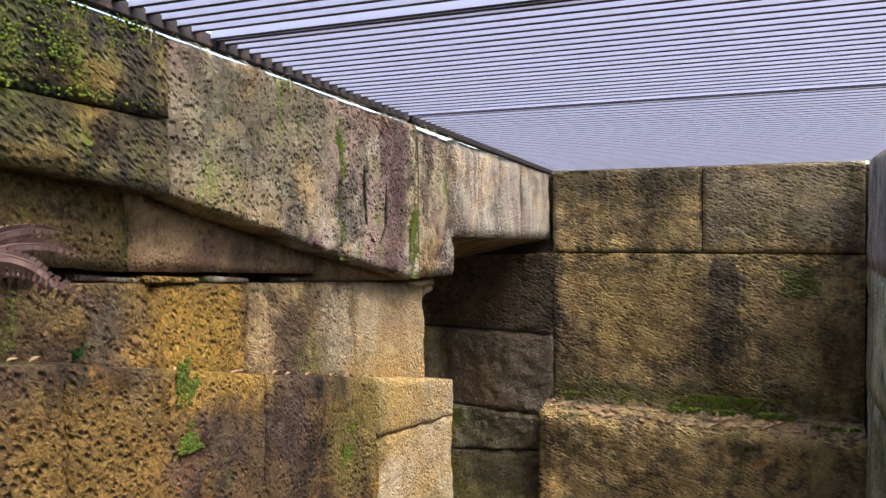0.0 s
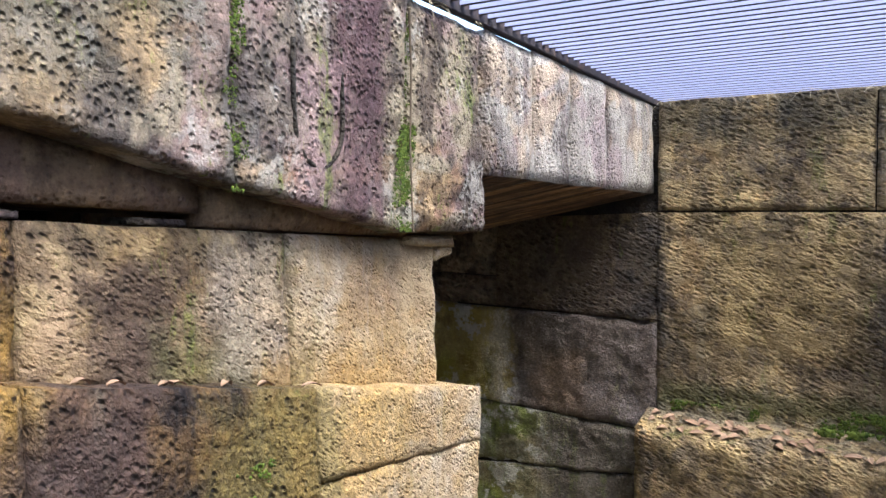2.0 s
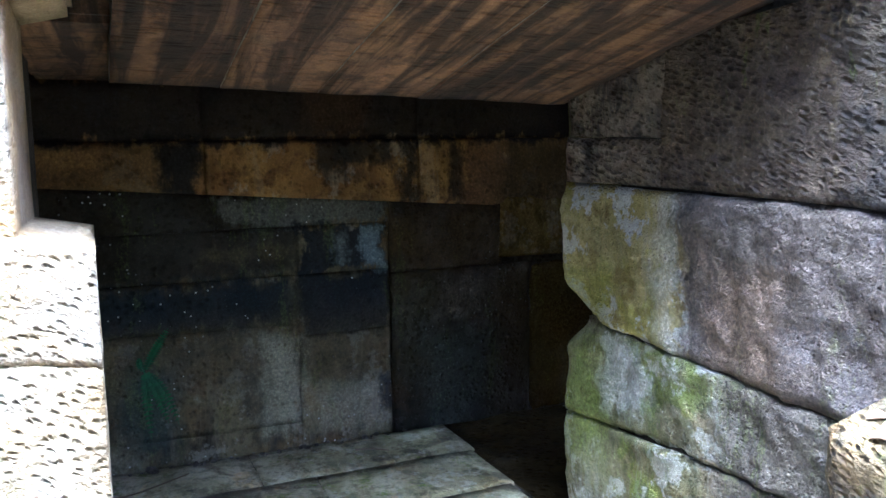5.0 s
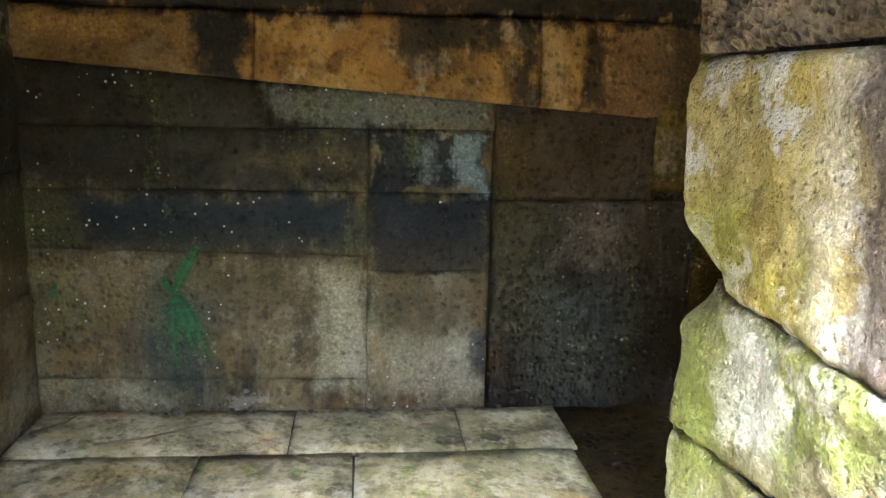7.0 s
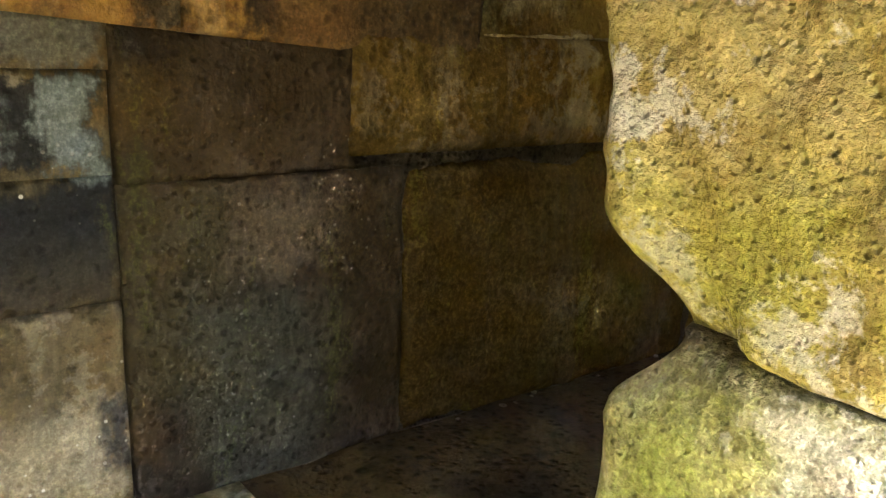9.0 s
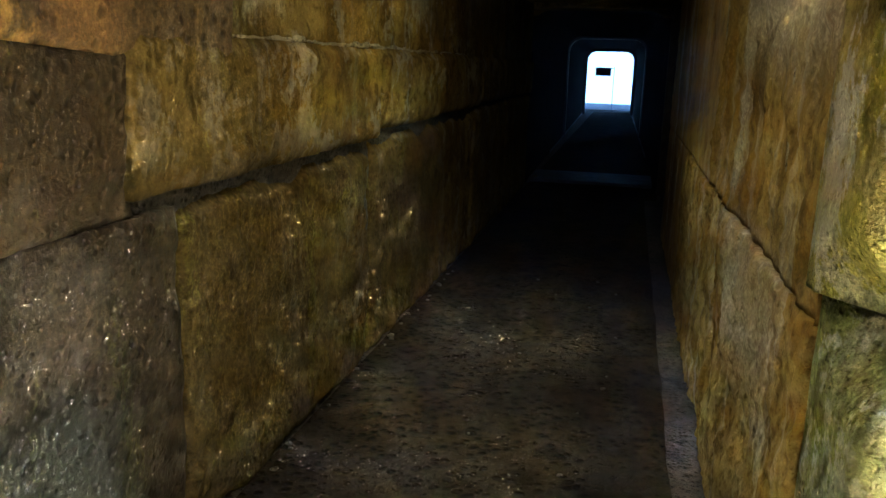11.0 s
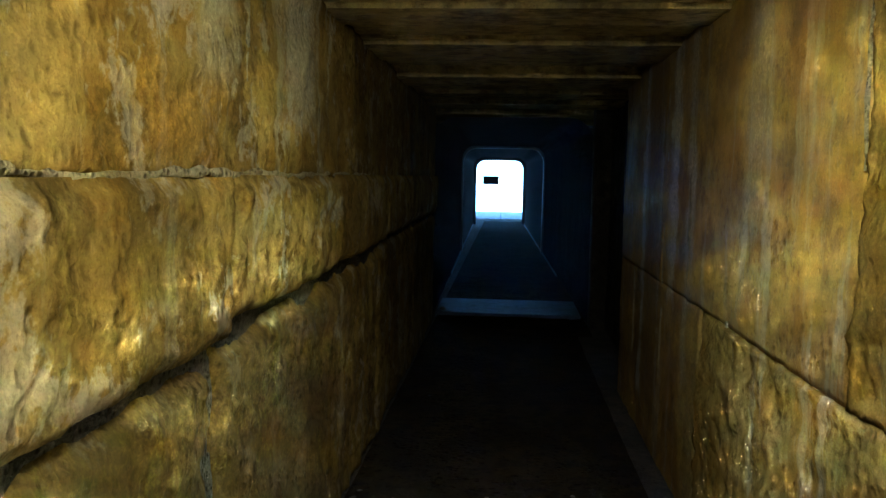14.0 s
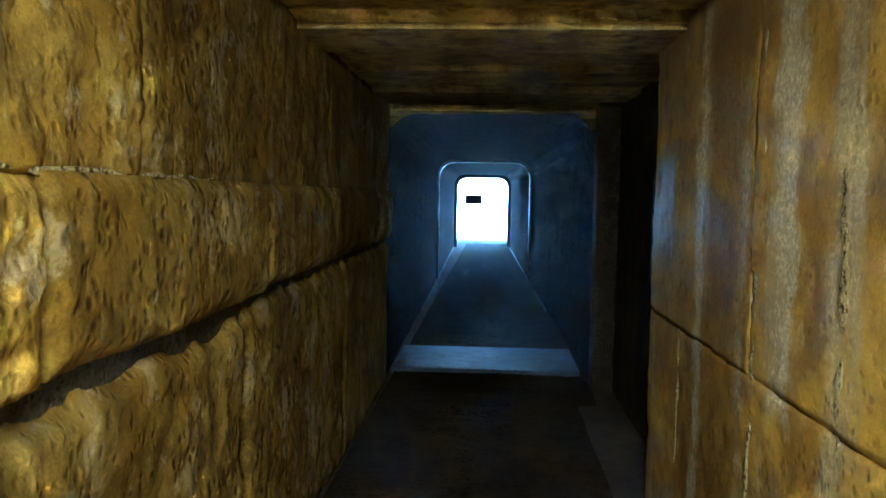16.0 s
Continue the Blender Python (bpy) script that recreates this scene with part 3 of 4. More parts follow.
setting("ground", "grassy earth around the covered pit", "ground", SOIL, (-60, -1.9, -60, 2.9, 2.3, 2.6), (0.75, 60, -60, 60, 2.1, 2.6), (-1.9, 0.75, -60, -3.4, 2.1, 2.6), (-1.9, 0.75, 5.6, 60, 2.1, 2.5), (-60, -3.92, 2.9, 60, 2.3, 2.5), (-3.56, -1.9, 2.9, 60, 2.3, 2.5), (-3.92, -3.56, 2.9, 5.3, 2.3, 2.5), (-3.92, -3.56, 5.75, 6.5, 2.3, 2.5), (-3.92, -3.56, 6.95, 7.4, 2.3, 2.5), (-3.92, -3.56, 7.9, 60, 2.3, 2.5))
bm = bmesh.new()
vs = [bm.verts.new(v) for v in ((-1.9, -3.4, 0.95), (0.75, -3.4, 0.95), (0.75, 0.0, 0.75), (-1.9, 0.0, 0.75), (0.75, 3.6, 0.0), (-1.9, 3.6, 0.0))]
bm.faces.new((vs[0], vs[1], vs[2], vs[3]))
bm.faces.new((vs[3], vs[2], vs[4], vs[5]))
tagged(part("ramp", bm, SOIL), "packed earth ramp going down into the pit", "ramp", kind="structure")
floor = setting("floor", "worn stone paving in the chamber and tunnel", "floor", MORTAR, (-5.2, 0.75, 2.8, 32, -0.25, -0.02))

wall_pit_west = setting("wall_pit_west", "stepped sandstone block wall below the grating", "wall", MORTAR, (-2.9, LOW - DEEP, -3.4, 3.28, -0.1, 1.85))
wall_north = setting("wall_north", "dark mossy sandstone block wall closing the pit", "wall", MORTAR, (RIGHT + 0.35, 0.75, NORTH_Y + DEEP, 5.6, -0.1, 2.5))
wall_pit_east = setting("wall_pit_east", "pale sandstone side wall of the pit", "wall", MORTAR, (EAST + DEEP, 0.75, -3.4, NORTH_Y, -0.1, 2.5))
wall_pit_south = setting("wall_pit_south", "earth bank closing the pit", "wall", SOIL, (-1.9, 0.75, -3.7, -3.4, 0, 2.6))
wall_tunnel_west = setting("wall_tunnel_west", "damp sandstone block wall of chamber and tunnel", "wall", MORTAR, (-4.9, LEFT - DEEP, 2.8, 13.0, -0.1, 2.1))
wall_tunnel_east = setting("wall_tunnel_east", "ochre sandstone block wall of the tunnel", "wall", MORTAR, (RIGHT + DEEP, -2.6, NORTH_Y + 0.35, 10.6, -0.1, 2.1), (RIGHT + 0.2, -2.6, 10.6, 13.1, -0.1, 2.1), (-3.02, RIGHT + 0.2, 12.9, 13.1, -0.1, 2.1))
wall_chamber_south = setting("wall_chamber_south", "damp sandstone end wall of the chamber", "wall", MORTAR, (-4.9, -2.9, 2.6, 3.02, -0.1, 2.1))

# west pit wall: sloping cap blocks, wedge course, middle course, ledge course
fw = Face(WEST, 0, (0, 1), (1, 0))
fl = Face(LOW, 0, (0, 1), (1, 0))
CAP = [(-3.4, 2.75), (0.99, 2.37), (1.49, 2.28), (2.36, 2.08), (3.05, 1.94), (3.5, 1.93)]
TOP = [(-3.4, 2.95), (1.36, 2.712), (2.4, 2.655), (3.5, 2.595)]
LEDGE = [(-3.4, 2.55), (0.98, 1.93), (1.38, 1.84), (2.01, 1.71), (2.65, 1.58), (3.43, 1.43)]
JOINT = [(-3.4, 2.6), (1.44, 2.05), (2.42, 1.98), (3.3, 1.915)]
cap = lambda y: line(CAP, y)
top = lambda y: line(TOP, y)
ledge = lambda y: line(LEDGE, y)
joint = lambda y: line(JOINT, y)
for a, b in ((-3.4, -1.6), (-1.6, 0.2), (0.2, 1.5)):
    split = 2.48
    block(wall_pit_west, fw, a, b, (max(split, cap(a) + 0.1), max(split, cap(b) + 0.02)), (top(a), top(b)), MOSSCAP, depth=0.45)
    block(wall_pit_west, fw, a, b, (cap(a), cap(b)), (max(split, cap(a) + 0.1), max(split, cap(b) + 0.02)), MOSSCAP, depth=0.45)
for a, b in ((1.5, 2.39), (2.39, 3.03), (3.03, 3.5)):
    block(wall_pit_west, fw, a, b, (cap(a), cap(b)), (top(a), top(b)), LINTEL, depth=0.7, rough=0.012, res=0.018, chip=0.004, edge=0.03 if a > 3 else 0.009)
for a, b in ((-3.4, -1.5), (-1.5, 0.1), (0.1, 1.45), (1.45, 2.38), (2.38, 3.3)):
    lift = 0.028 if 0 < a < 2 else 0.0
    block(wall_pit_west, fl, a, b, (joint(a) + lift, joint(b) + lift), (cap(a) + 0.02, max(cap(b), joint(b) + 0.03) + 0.02), DRESSED if a > 1.4 else OCHRE, depth=0.4, edge=0.014)
for a, b in ((-3.4, -1.2), (-1.2, 0.4), (0.4, 1.3), (1.3, 1.95), (1.95, 2.65)):
    block(wall_pit_west, fl, a, b, (ledge(a) - 0.02, ledge(b) - 0.02), (max(joint(a), ledge(a) + 0.08), joint(b)), HONEY if a > 1.9 else OCHRE, depth=0.4, res=0.022 if a > 0 else 0.05, chip=0.008)
block(wall_pit_west, fl, 2.65, 3.32, (ledge(2.65) - 0.02, ledge(3.32) - 0.02), (joint(2.65), joint(3.3)), BUFF, depth=0.46, res=0.02, chip=0.004)
for a, b in ((-3.4, -1.4), (-1.4, 0.3), (0.3, 1.15), (1.15, 1.9), (1.9, 2.65)):
    block(wall_pit_west, fw, a, b, (ledge(a) - 0.55, ledge(b) - 0.5), (ledge(a), ledge(b)), OCHRE, depth=0.4, res=0.022 if a > 0 else 0.05, chip=0.008)
    block(wall_pit_west, fw, a, b, (-0.05, -0.05), (ledge(a) - 0.55, ledge(b) - 0.5), OCHRE, depth=0.4)
block(wall_pit_west, fw, 2.65, 3.43, (1.34, 1.25), (ledge(2.65), ledge(3.43)), BUFF, depth=0.55, res=0.02, chip=0.004, gap=0.001, edge=0.006)
block(wall_pit_west, fw, 2.65, 3.43, (0.75, 0.75), (1.34, 1.25), BUFF, depth=0.55, res=0.02, chip=0.004, gap=0.001, edge=0.006)
block(wall_pit_west, fw, 2.65, 3.43, (-0.05, -0.05), (0.75, 0.75), BUFF, depth=0.55)

# thin packing stones wedged into the open joint
rng = random.Random(21)
y = 0.4
while y < 2.35:
    d = rng.uniform(0.07, 0.22)
    if rng.random() < 0.75:
        h = rng.uniform(0.012, 0.026)
        block(wall_pit_west, fl, y, y + d, (joint(y), joint(y + d)), (joint(y) + h, joint(y + d) + h * rng.uniform(0.6, 1.0)), LINTEL if rng.random() < 0.5 else OCHRE, depth=0.12, out=rng.uniform(-0.03, 0.012), edge=0.004, gap=0.001, res=0.02, rough=0.005, name="packing_stone")
    y += d + rng.uniform(0.01, 0.08)

# curved mason's groove on a lintel stone, drawn as a thin dark tube
pts = []
for k in range(25):
    a = math.pi * (1 + k / 24)
    pts.append((WEST + 0.004 + 0.004 * noise.noise(Vector((k * 0.4, 0, 0))), 2.66 + 0.088 * math.cos(a), 2.235 + 0.115 * math.sin(a)))
pts = [(WEST + 0.002, 2.575, 2.42), (WEST + 0.003, 2.572, 2.33)] + pts + [(WEST + 0.003, 2.748, 2.33), (WEST + 0.002, 2.745, 2.42)]
GROOVE = pts

# north wall of the pit, running on as the side of the opening
fn = Face(0, NORTH_Y, (1, 0), (0, -1))
for a, b in ((-1.5, -0.525), (-0.525, EAST)):
    block(wall_north, fn, a, b, 1.97, 2.52, NORTH, depth=0.35, res=0.025, chip=0.006)
block(wall_north, fn, -2.42, -1.5, (1.44, 1.408), (1.93, 1.965), NORTH, depth=0.3, res=0.02, chip=0.006, gap=0.0003, edge=0.0008)
block(wall_north, fn, RIGHT + 0.02, -2.40, (1.62, 1.60), (1.82, 1.95), GLOOM, depth=0.29, out=-0.012)
block(wall_north, fn, RIGHT + 0.02, -2.42, (1.44, 1.435), (1.62, 1.60), GLOOM, depth=0.29, edge=0.014, gap=0.002, rough=0.012, res=0.016, chip=0.006)
block(wall_north, fn, -1.5, EAST, (0.92, 0.92), 1.965, NORTH, depth=0.3, gap=0.0003, edge=0.0008, res=0.022, chip=0.008)
jamb_stone = block(wall_north, fn, RIGHT - 0.015, -1.5, (0.906, 0.836), (1.44, 1.408), JAMB, depth=0.29, edge=0.018, gap=0.002, rough=0.016, res=0.015, chip=0.007)
foot_stone = block(wall_north, fn, RIGHT + 0.01, -1.5, (0.49, 0.6), (0.905, 0.835), JAMBFOOT, depth=0.29, edge=0.018, gap=0.003, rough=0.016, res=0.016, chip=0.007)
# the two jamb stones are worn away in a deep notch at their common corner
for ob, tall, cut in ((jamb_stone, 0.16, 0.13), (foot_stone, 0.14, 0.1)):
    for v in ob.data.vertices:
        near = smooth01(1 - (v.co.x - RIGHT - 0.02) / 0.24) * smooth01(1 - abs(v.co.z - 0.9) / tall)
        near *= smooth01(1 - (v.co.y - NORTH_Y) / 0.28)
        v.co.x += cut * near
        v.co.y += 0.05 * near
    ob.data.update()
block(wall_north, fn, RIGHT, -1.5, -0.05, (0.485, 0.6), JAMBFOOT, depth=0.29, gap=0.003, rough=0.014, res=0.02, chip=0.006)
fledge = Face(0, 4.96, (1, 0), (0, -1))
stone_ledge = tagged(new("stone_ledge"), "low mossy sandstone ledge strewn with dead leaves", "ledge", kind="structure")
ledge_stone = block(stone_ledge, fledge, -1.55, EAST, 0.3, (0.905, 0.9), NORTH, depth=0.26, edge=0.025, rough=0.014, res=0.025, chip=0.006)
block(stone_ledge, fledge, -1.55, EAST, -0.05, 0.3, NORTH, depth=0.26)
# the top of the ledge rises towards the wall
for v in ledge_stone.data.vertices:
    if v.co.z > 0.6:
        v.co.z += 0.26 * max(0.0, v.co.y - 4.96)
ledge_stone.data.update()

# east wall of the pit
fe = Face(EAST, 0, (0, 1), (-1, 0))
for a, b in ((-3.4, -1.5), (-1.5, 0.4), (0.4, 2.2), (2.2, 3.9), (3.9, NORTH_Y)):
    for z0, z1 in ((-0.1, 0.5), (0.5, 1.2), (1.2, 1.9), (1.9, 2.52)):
        block(wall_pit_east, fe, a, b, z0, z1, PALE if z0 > 1.8 and a > 3 else MOSSY if a > 3 else NORTH, depth=0.3, res=0.09)

# beam slabs that roof the opening, their undersides falling towards the tunnel
roof = tagged(new("ceiling_opening"), "pale sandstone roof slabs over the opening", "ceiling", kind="structure")
seams = (3.5, 3.85, 4.19, 4.58, 5.21)
for a, b in zip(seams, seams[1:]):
    za, zb = 2.12 - 0.035 * (a - 3.5), 2.12 - 0.035 * (b - 3.5)
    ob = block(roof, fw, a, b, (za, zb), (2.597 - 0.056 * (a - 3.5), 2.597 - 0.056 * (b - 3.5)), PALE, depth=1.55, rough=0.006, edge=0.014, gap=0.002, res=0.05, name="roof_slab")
    for v in ob.data.vertices:
        if v.co.z < 2.3:
            v.co.z -= 0.2 * max(0.0, WEST - v.co.x)
    ob.data.update()
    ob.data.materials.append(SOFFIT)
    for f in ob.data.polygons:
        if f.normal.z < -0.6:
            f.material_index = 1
# ceiling of the tunnel: cross slabs of uneven height, cut by three unseen shafts added for the fill lamps
bm = bmesh.new()
bm_chamber = bmesh.new()
rng = random.Random(4)
ADDED_SHAFTS = ((5.3, 5.75), (6.5, 6.95), (7.4, 7.9))
cuts, y = [2.8], 2.8
while y < 15.0:
    y += rng.uniform(0.34, 0.58)
    cuts.append(min(y, 15.0))
cuts = sorted([c for c in cuts if all(not a - 0.1 < c < b + 0.1 for a, b in ADDED_SHAFTS)] + [c for s in ADDED_SHAFTS for c in s])
for a, b in zip(cuts, cuts[1:]):
    z = 1.92 + rng.uniform(-0.014, 0.014) + (0.018 if cuts.index(a) % 2 else -0.018)
    if b < 5.3:
        z = 1.925 + 0.2 * (z - 1.92)
    if (a, b) in ADDED_SHAFTS:
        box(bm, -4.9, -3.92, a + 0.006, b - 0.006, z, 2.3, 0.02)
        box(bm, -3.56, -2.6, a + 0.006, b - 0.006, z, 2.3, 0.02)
    else:
        box(bm_chamber if b < 5.3 else bm, -4.9, -2.6, a + 0.006, b - 0.006, z, 2.3, 0.02)
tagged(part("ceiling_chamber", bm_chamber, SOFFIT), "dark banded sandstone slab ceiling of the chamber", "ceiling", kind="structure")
tagged(part("ceiling_tunnel", bm, CEIL), "rough sandstone slab ceiling of the tunnel", "ceiling", kind="structure")

# unseen panes, added to keep the sun out of the shafts
for a, b in ADDED_SHAFTS:
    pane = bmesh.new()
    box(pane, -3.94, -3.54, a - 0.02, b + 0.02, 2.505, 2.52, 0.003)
    tagged(part("window_added", pane, FROST), "unseen frosted glass pane over an added roof shaft", "window", kind="structure")

# chamber and tunnel, left side
ft = Face(LEFT, 0, (0, 1), (1, 0))
slope = lambda y: 1.44 - 0.073 * (y - 3.0)
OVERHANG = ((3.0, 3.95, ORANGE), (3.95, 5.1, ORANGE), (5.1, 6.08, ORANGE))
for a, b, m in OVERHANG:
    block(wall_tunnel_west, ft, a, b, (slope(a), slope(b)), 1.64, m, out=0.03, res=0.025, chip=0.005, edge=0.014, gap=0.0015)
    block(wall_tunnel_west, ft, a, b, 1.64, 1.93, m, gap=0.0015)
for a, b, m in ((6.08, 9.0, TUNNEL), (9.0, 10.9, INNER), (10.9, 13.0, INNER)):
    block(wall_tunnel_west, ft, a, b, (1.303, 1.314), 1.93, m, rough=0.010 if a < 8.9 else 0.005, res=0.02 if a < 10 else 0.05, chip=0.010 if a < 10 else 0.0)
for a, b, z0, z1, m in ((3.0, 4.0, 1.185, (1.44, 1.37), CHAMBER), (4.0, 4.92, 1.19, (1.37, 1.31), CHAMBER), (3.0, 4.4, 0.93, 1.185, CHAMBER), (4.4, 4.915, 0.93, 1.19, CHAMBER), (3.0, 4.4, (0.69, 0.662), 0.93, CHAMBER), (4.4, 4.915, 0.60, 0.93, CHAMBER),
                        (3.0, 4.4, (0.14, 0.12), (0.69, 0.662), CHAMBER), (3.0, 4.4, -0.05, (0.14, 0.12), CHAMBER), (4.4, 4.915, -0.05, 0.60, CHAMBER), (4.92, 5.62, 0.905, (1.31, 1.27), SHADE_BROWN), (4.92, 5.8, -0.05, 0.905, SHADE_BROWN),
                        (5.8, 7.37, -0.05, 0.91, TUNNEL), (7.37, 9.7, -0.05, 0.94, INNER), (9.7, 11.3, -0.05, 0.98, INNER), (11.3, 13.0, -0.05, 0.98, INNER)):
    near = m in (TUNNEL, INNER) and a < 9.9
    hair = m in (CHAMBER, SHADE_BROWN)
    block(wall_tunnel_west, ft, a, b, z0, z1, m, rough=0.010 if a < 9 else 0.005, res=0.02 if near or m is SHADE_BROWN else 0.03, chip=0.010 if near else 0.007 if m is SHADE_BROWN else 0.003, gap=0.0014 if hair else 0.004, edge=0.004 if hair else 0.04)
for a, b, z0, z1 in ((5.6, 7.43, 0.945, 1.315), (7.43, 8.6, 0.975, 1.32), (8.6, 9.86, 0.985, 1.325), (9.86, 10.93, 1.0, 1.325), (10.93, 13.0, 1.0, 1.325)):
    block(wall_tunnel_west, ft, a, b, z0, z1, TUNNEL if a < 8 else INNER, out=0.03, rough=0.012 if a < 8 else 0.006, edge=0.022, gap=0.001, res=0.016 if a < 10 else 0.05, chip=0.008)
fs = Face(0, 3.05, (1, 0), (0, 1))
for z0, z1 in ((-0.05, 0.5), (0.5, 1.0), (1.0, 1.5), (1.5, 1.93)):
    block(wall_chamber_south, fs, LEFT, -2.75, z0, z1, CHAMBER)

# tunnel, right side
fr = Face(RIGHT, 0, (0, 1), (-1, 0))
# recess past y 10.7 takes the brown stone with shade in its colour
for a, b, z0, z1 in ((5.485, 7.36, 0.84, 1.93), (7.36, 9.5, 0.84, 1.93), (9.5, 10.8, 0.84, 1.93), (10.8, 13.0, 0.84, 1.93), (5.485, 6.9, -0.05, 0.84), (6.9, 8.7, -0.05, 0.84), (8.7, 10.8, -0.05, 0.84), (10.8, 13.0, -0.05, 0.84)):
    block(wall_tunnel_east, fr, a, b, z0, z1, NEAREAST if a < 7 else STREAKED if a < 10.7 else SHADE_BROWN, gap=0.0012, edge=0.004, rough=0.014 if a < 7 else 0.005, out=0.0 if a < 10.7 else -0.17, res=0.02 if a < 9.6 else 0.05, chip=0.009 if a < 7 else 0.004)


# south side of the opening behind the corner stones
fj = Face(0, 3.30, (1, 0), (0, 1))
for z0, z1 in ((-0.05, 0.42), (0.42, 1.13)):
    block(wall_pit_west, fj, -2.85, -2.08, z0, z1, MOSSY, depth=0.3, out=0.02, edge=0.03)
    block(wall_pit_west, fj, -3.15, -2.86, z0, z1 - 0.03, CHAMBER, depth=0.3, edge=0.03)
block(wall_pit_west, Face(0, 3.2, (1, 0), (0, 1)), -3.15, -2.08, 1.13, 1.9, CHAMBER, depth=0.25)
small = Face(-1.585, 0, (0, 1), (1, 0))
block(wall_pit_west, small, 3.16, 3.42, (1.90, 1.88), (1.935, 1.93), BUFF, depth=0.5, edge=0.02, res=0.03)
block(wall_pit_west, small, 3.31, 3.41, (1.84, 1.86), (1.895, 1.895), BUFF, depth=0.5, edge=0.03, res=0.02)

# paving of the chamber
for a, b, c, d in ((-4.42, -3.98, 3.06, 4.1), (-4.42, -3.98, 4.1, 4.78), (-4.42, -3.98, 4.78, 5.22), (-3.98, -3.5, 3.06, 3.78), (-3.98, -3.5, 3.78, 4.35), (-3.98, -3.5, 4.35, 5.2),
                   (-3.5, -2.6, 3.32, 4.2), (-3.5, -2.6, 4.2, 5.18), (-2.6, -1.5, 3.44, 4.5), (-2.6, -1.5, 4.5, 5.18), (-1.5, 0.4, 3.6, 4.4), (-1.5, 0.4, 4.4, 5.02)):
    bm = bmesh.new()
    nx, ny = max(2, round((b - a) / 0.08)), max(2, round((d - c) / 0.08))
    grid = {}
    for i in range(nx + 1):
        for j in range(ny + 1):
            x, y = a + (b - a) * i / nx, c + (d - c) * j / ny
            rim = i in (0, nx) or j in (0, ny)
            x += (0.004 if i == 0 else -0.004 if i == nx else 0) * (1 + noise.noise(Vector((x, y, 1)) * 9))
            y += (0.004 if j == 0 else -0.004 if j == ny else 0) * (1 + noise.noise(Vector((x, y, 5)) * 9))
            z = 0.006 * noise.noise(Vector((x * 2.5, y * 2.5, 3))) + 0.004 * noise.noise(Vector((x * 9, y * 9, 3))) - (0.006 if rim else 0)
            grid[i, j] = bm.verts.new((x, y, z))
    for i in range(nx):
        for j in range(ny):
            bm.faces.new((grid[i, j], grid[i + 1, j], grid[i + 1, j + 1], grid[i, j + 1]))
    rim = [e for e in bm.edges if e.is_boundary]
    skirt = bmesh.ops.extrude_edge_only(bm, edges=rim)
    for v in skirt["geom"]:
        if isinstance(v, bmesh.types.BMVert):
            v.co.z = -0.07
    for f in bm.faces:
        f.smooth = True
    part("paving_slab", bm, PAVING, floor)

# earth floor of the tunnel with a gutter along its right side
bm = bmesh.new()
grid = {}
xs = [LEFT + 0.01, -4.2, -4.0, -3.8, -3.6, -3.4, -3.25, -3.17, -3.14, -3.08, -3.03]
for i, x in enumerate(xs):
    for j in range(200):
        y = 5.2 + j * 0.125 if x < -3.2 else 5.55 + j * 0.123
        z = 0.010 * noise.noise(Vector((x * 3, y * 3, 0))) + 0.006 * noise.noise(Vector((x * 11, y * 11, 4))) + (-0.012 if y < 5.5 else 0.0)
        if x > -3.145 and y < 12.5:
            z -= 0.06
        grid[i, j] = bm.verts.new((x + (0.012 * noise.noise(Vector((x, y * 4, 2))) if -3.2 < x < -3.1 else 0), y, z))
for i in range(len(xs) - 1):
    for j in range(199):
        bm.faces.new((grid[i, j], grid[i + 1, j], grid[i + 1, j + 1], grid[i, j + 1])).smooth = True
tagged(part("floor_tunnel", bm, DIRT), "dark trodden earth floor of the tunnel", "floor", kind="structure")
setting("threshold", "worn concrete strip across the tunnel floor, toned blue for daylight", "threshold", THRESH, (-4.44, -3.06, 13.3, 14.2, -0.05, 0.03))

# far culvert: a tube with rounded upper corners and shallow ribs, bearing slightly to the left
def culvert_ring(y, grow, floor_z=-0.02):
    cx = -3.74 - 0.0155 * (y - 13.0)
    half, high, r = 0.73 + grow, 1.86 + grow, 0.24
    pts = [(cx - half, floor_z)]
    for k in range(7):
        a = math.pi * (1 - k / 12)
        pts.append((cx - half + r + r * math.cos(a), high - r + r * math.sin(a)))
    for k in range(7):
        a = math.pi * (0.5 - k / 12)
        pts.append((cx + half - r + r * math.cos(a), high - r + r * math.sin(a)))
    pts.append((cx + half, floor_z))
    return [(x, y, z) for x, z in pts]


verts, faces = [], []
ys, y = [], 13.0
while y < 30.0:
    for yy in (y, y + 0.29):
        ring = culvert_ring(yy, 0.012 * noise.noise(Vector((yy * 2, 0, 0))))
        verts += [(px + 0.012 * noise.noise(Vector((px * 4, yy * 3, pz * 4))), py, pz + 0.012 * noise.noise(Vector((px * 4, yy * 3, pz * 4 + 9)))) for px, py, pz in ring]
    y += 0.3
n = 16
for k in range(len(verts) // n - 1):
    for m in range(n - 1):
        faces.append((k * n + m, k * n + m + 1, (k + 1) * n + m + 1, (k + 1) * n + m))
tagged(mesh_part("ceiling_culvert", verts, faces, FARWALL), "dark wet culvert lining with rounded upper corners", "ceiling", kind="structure")
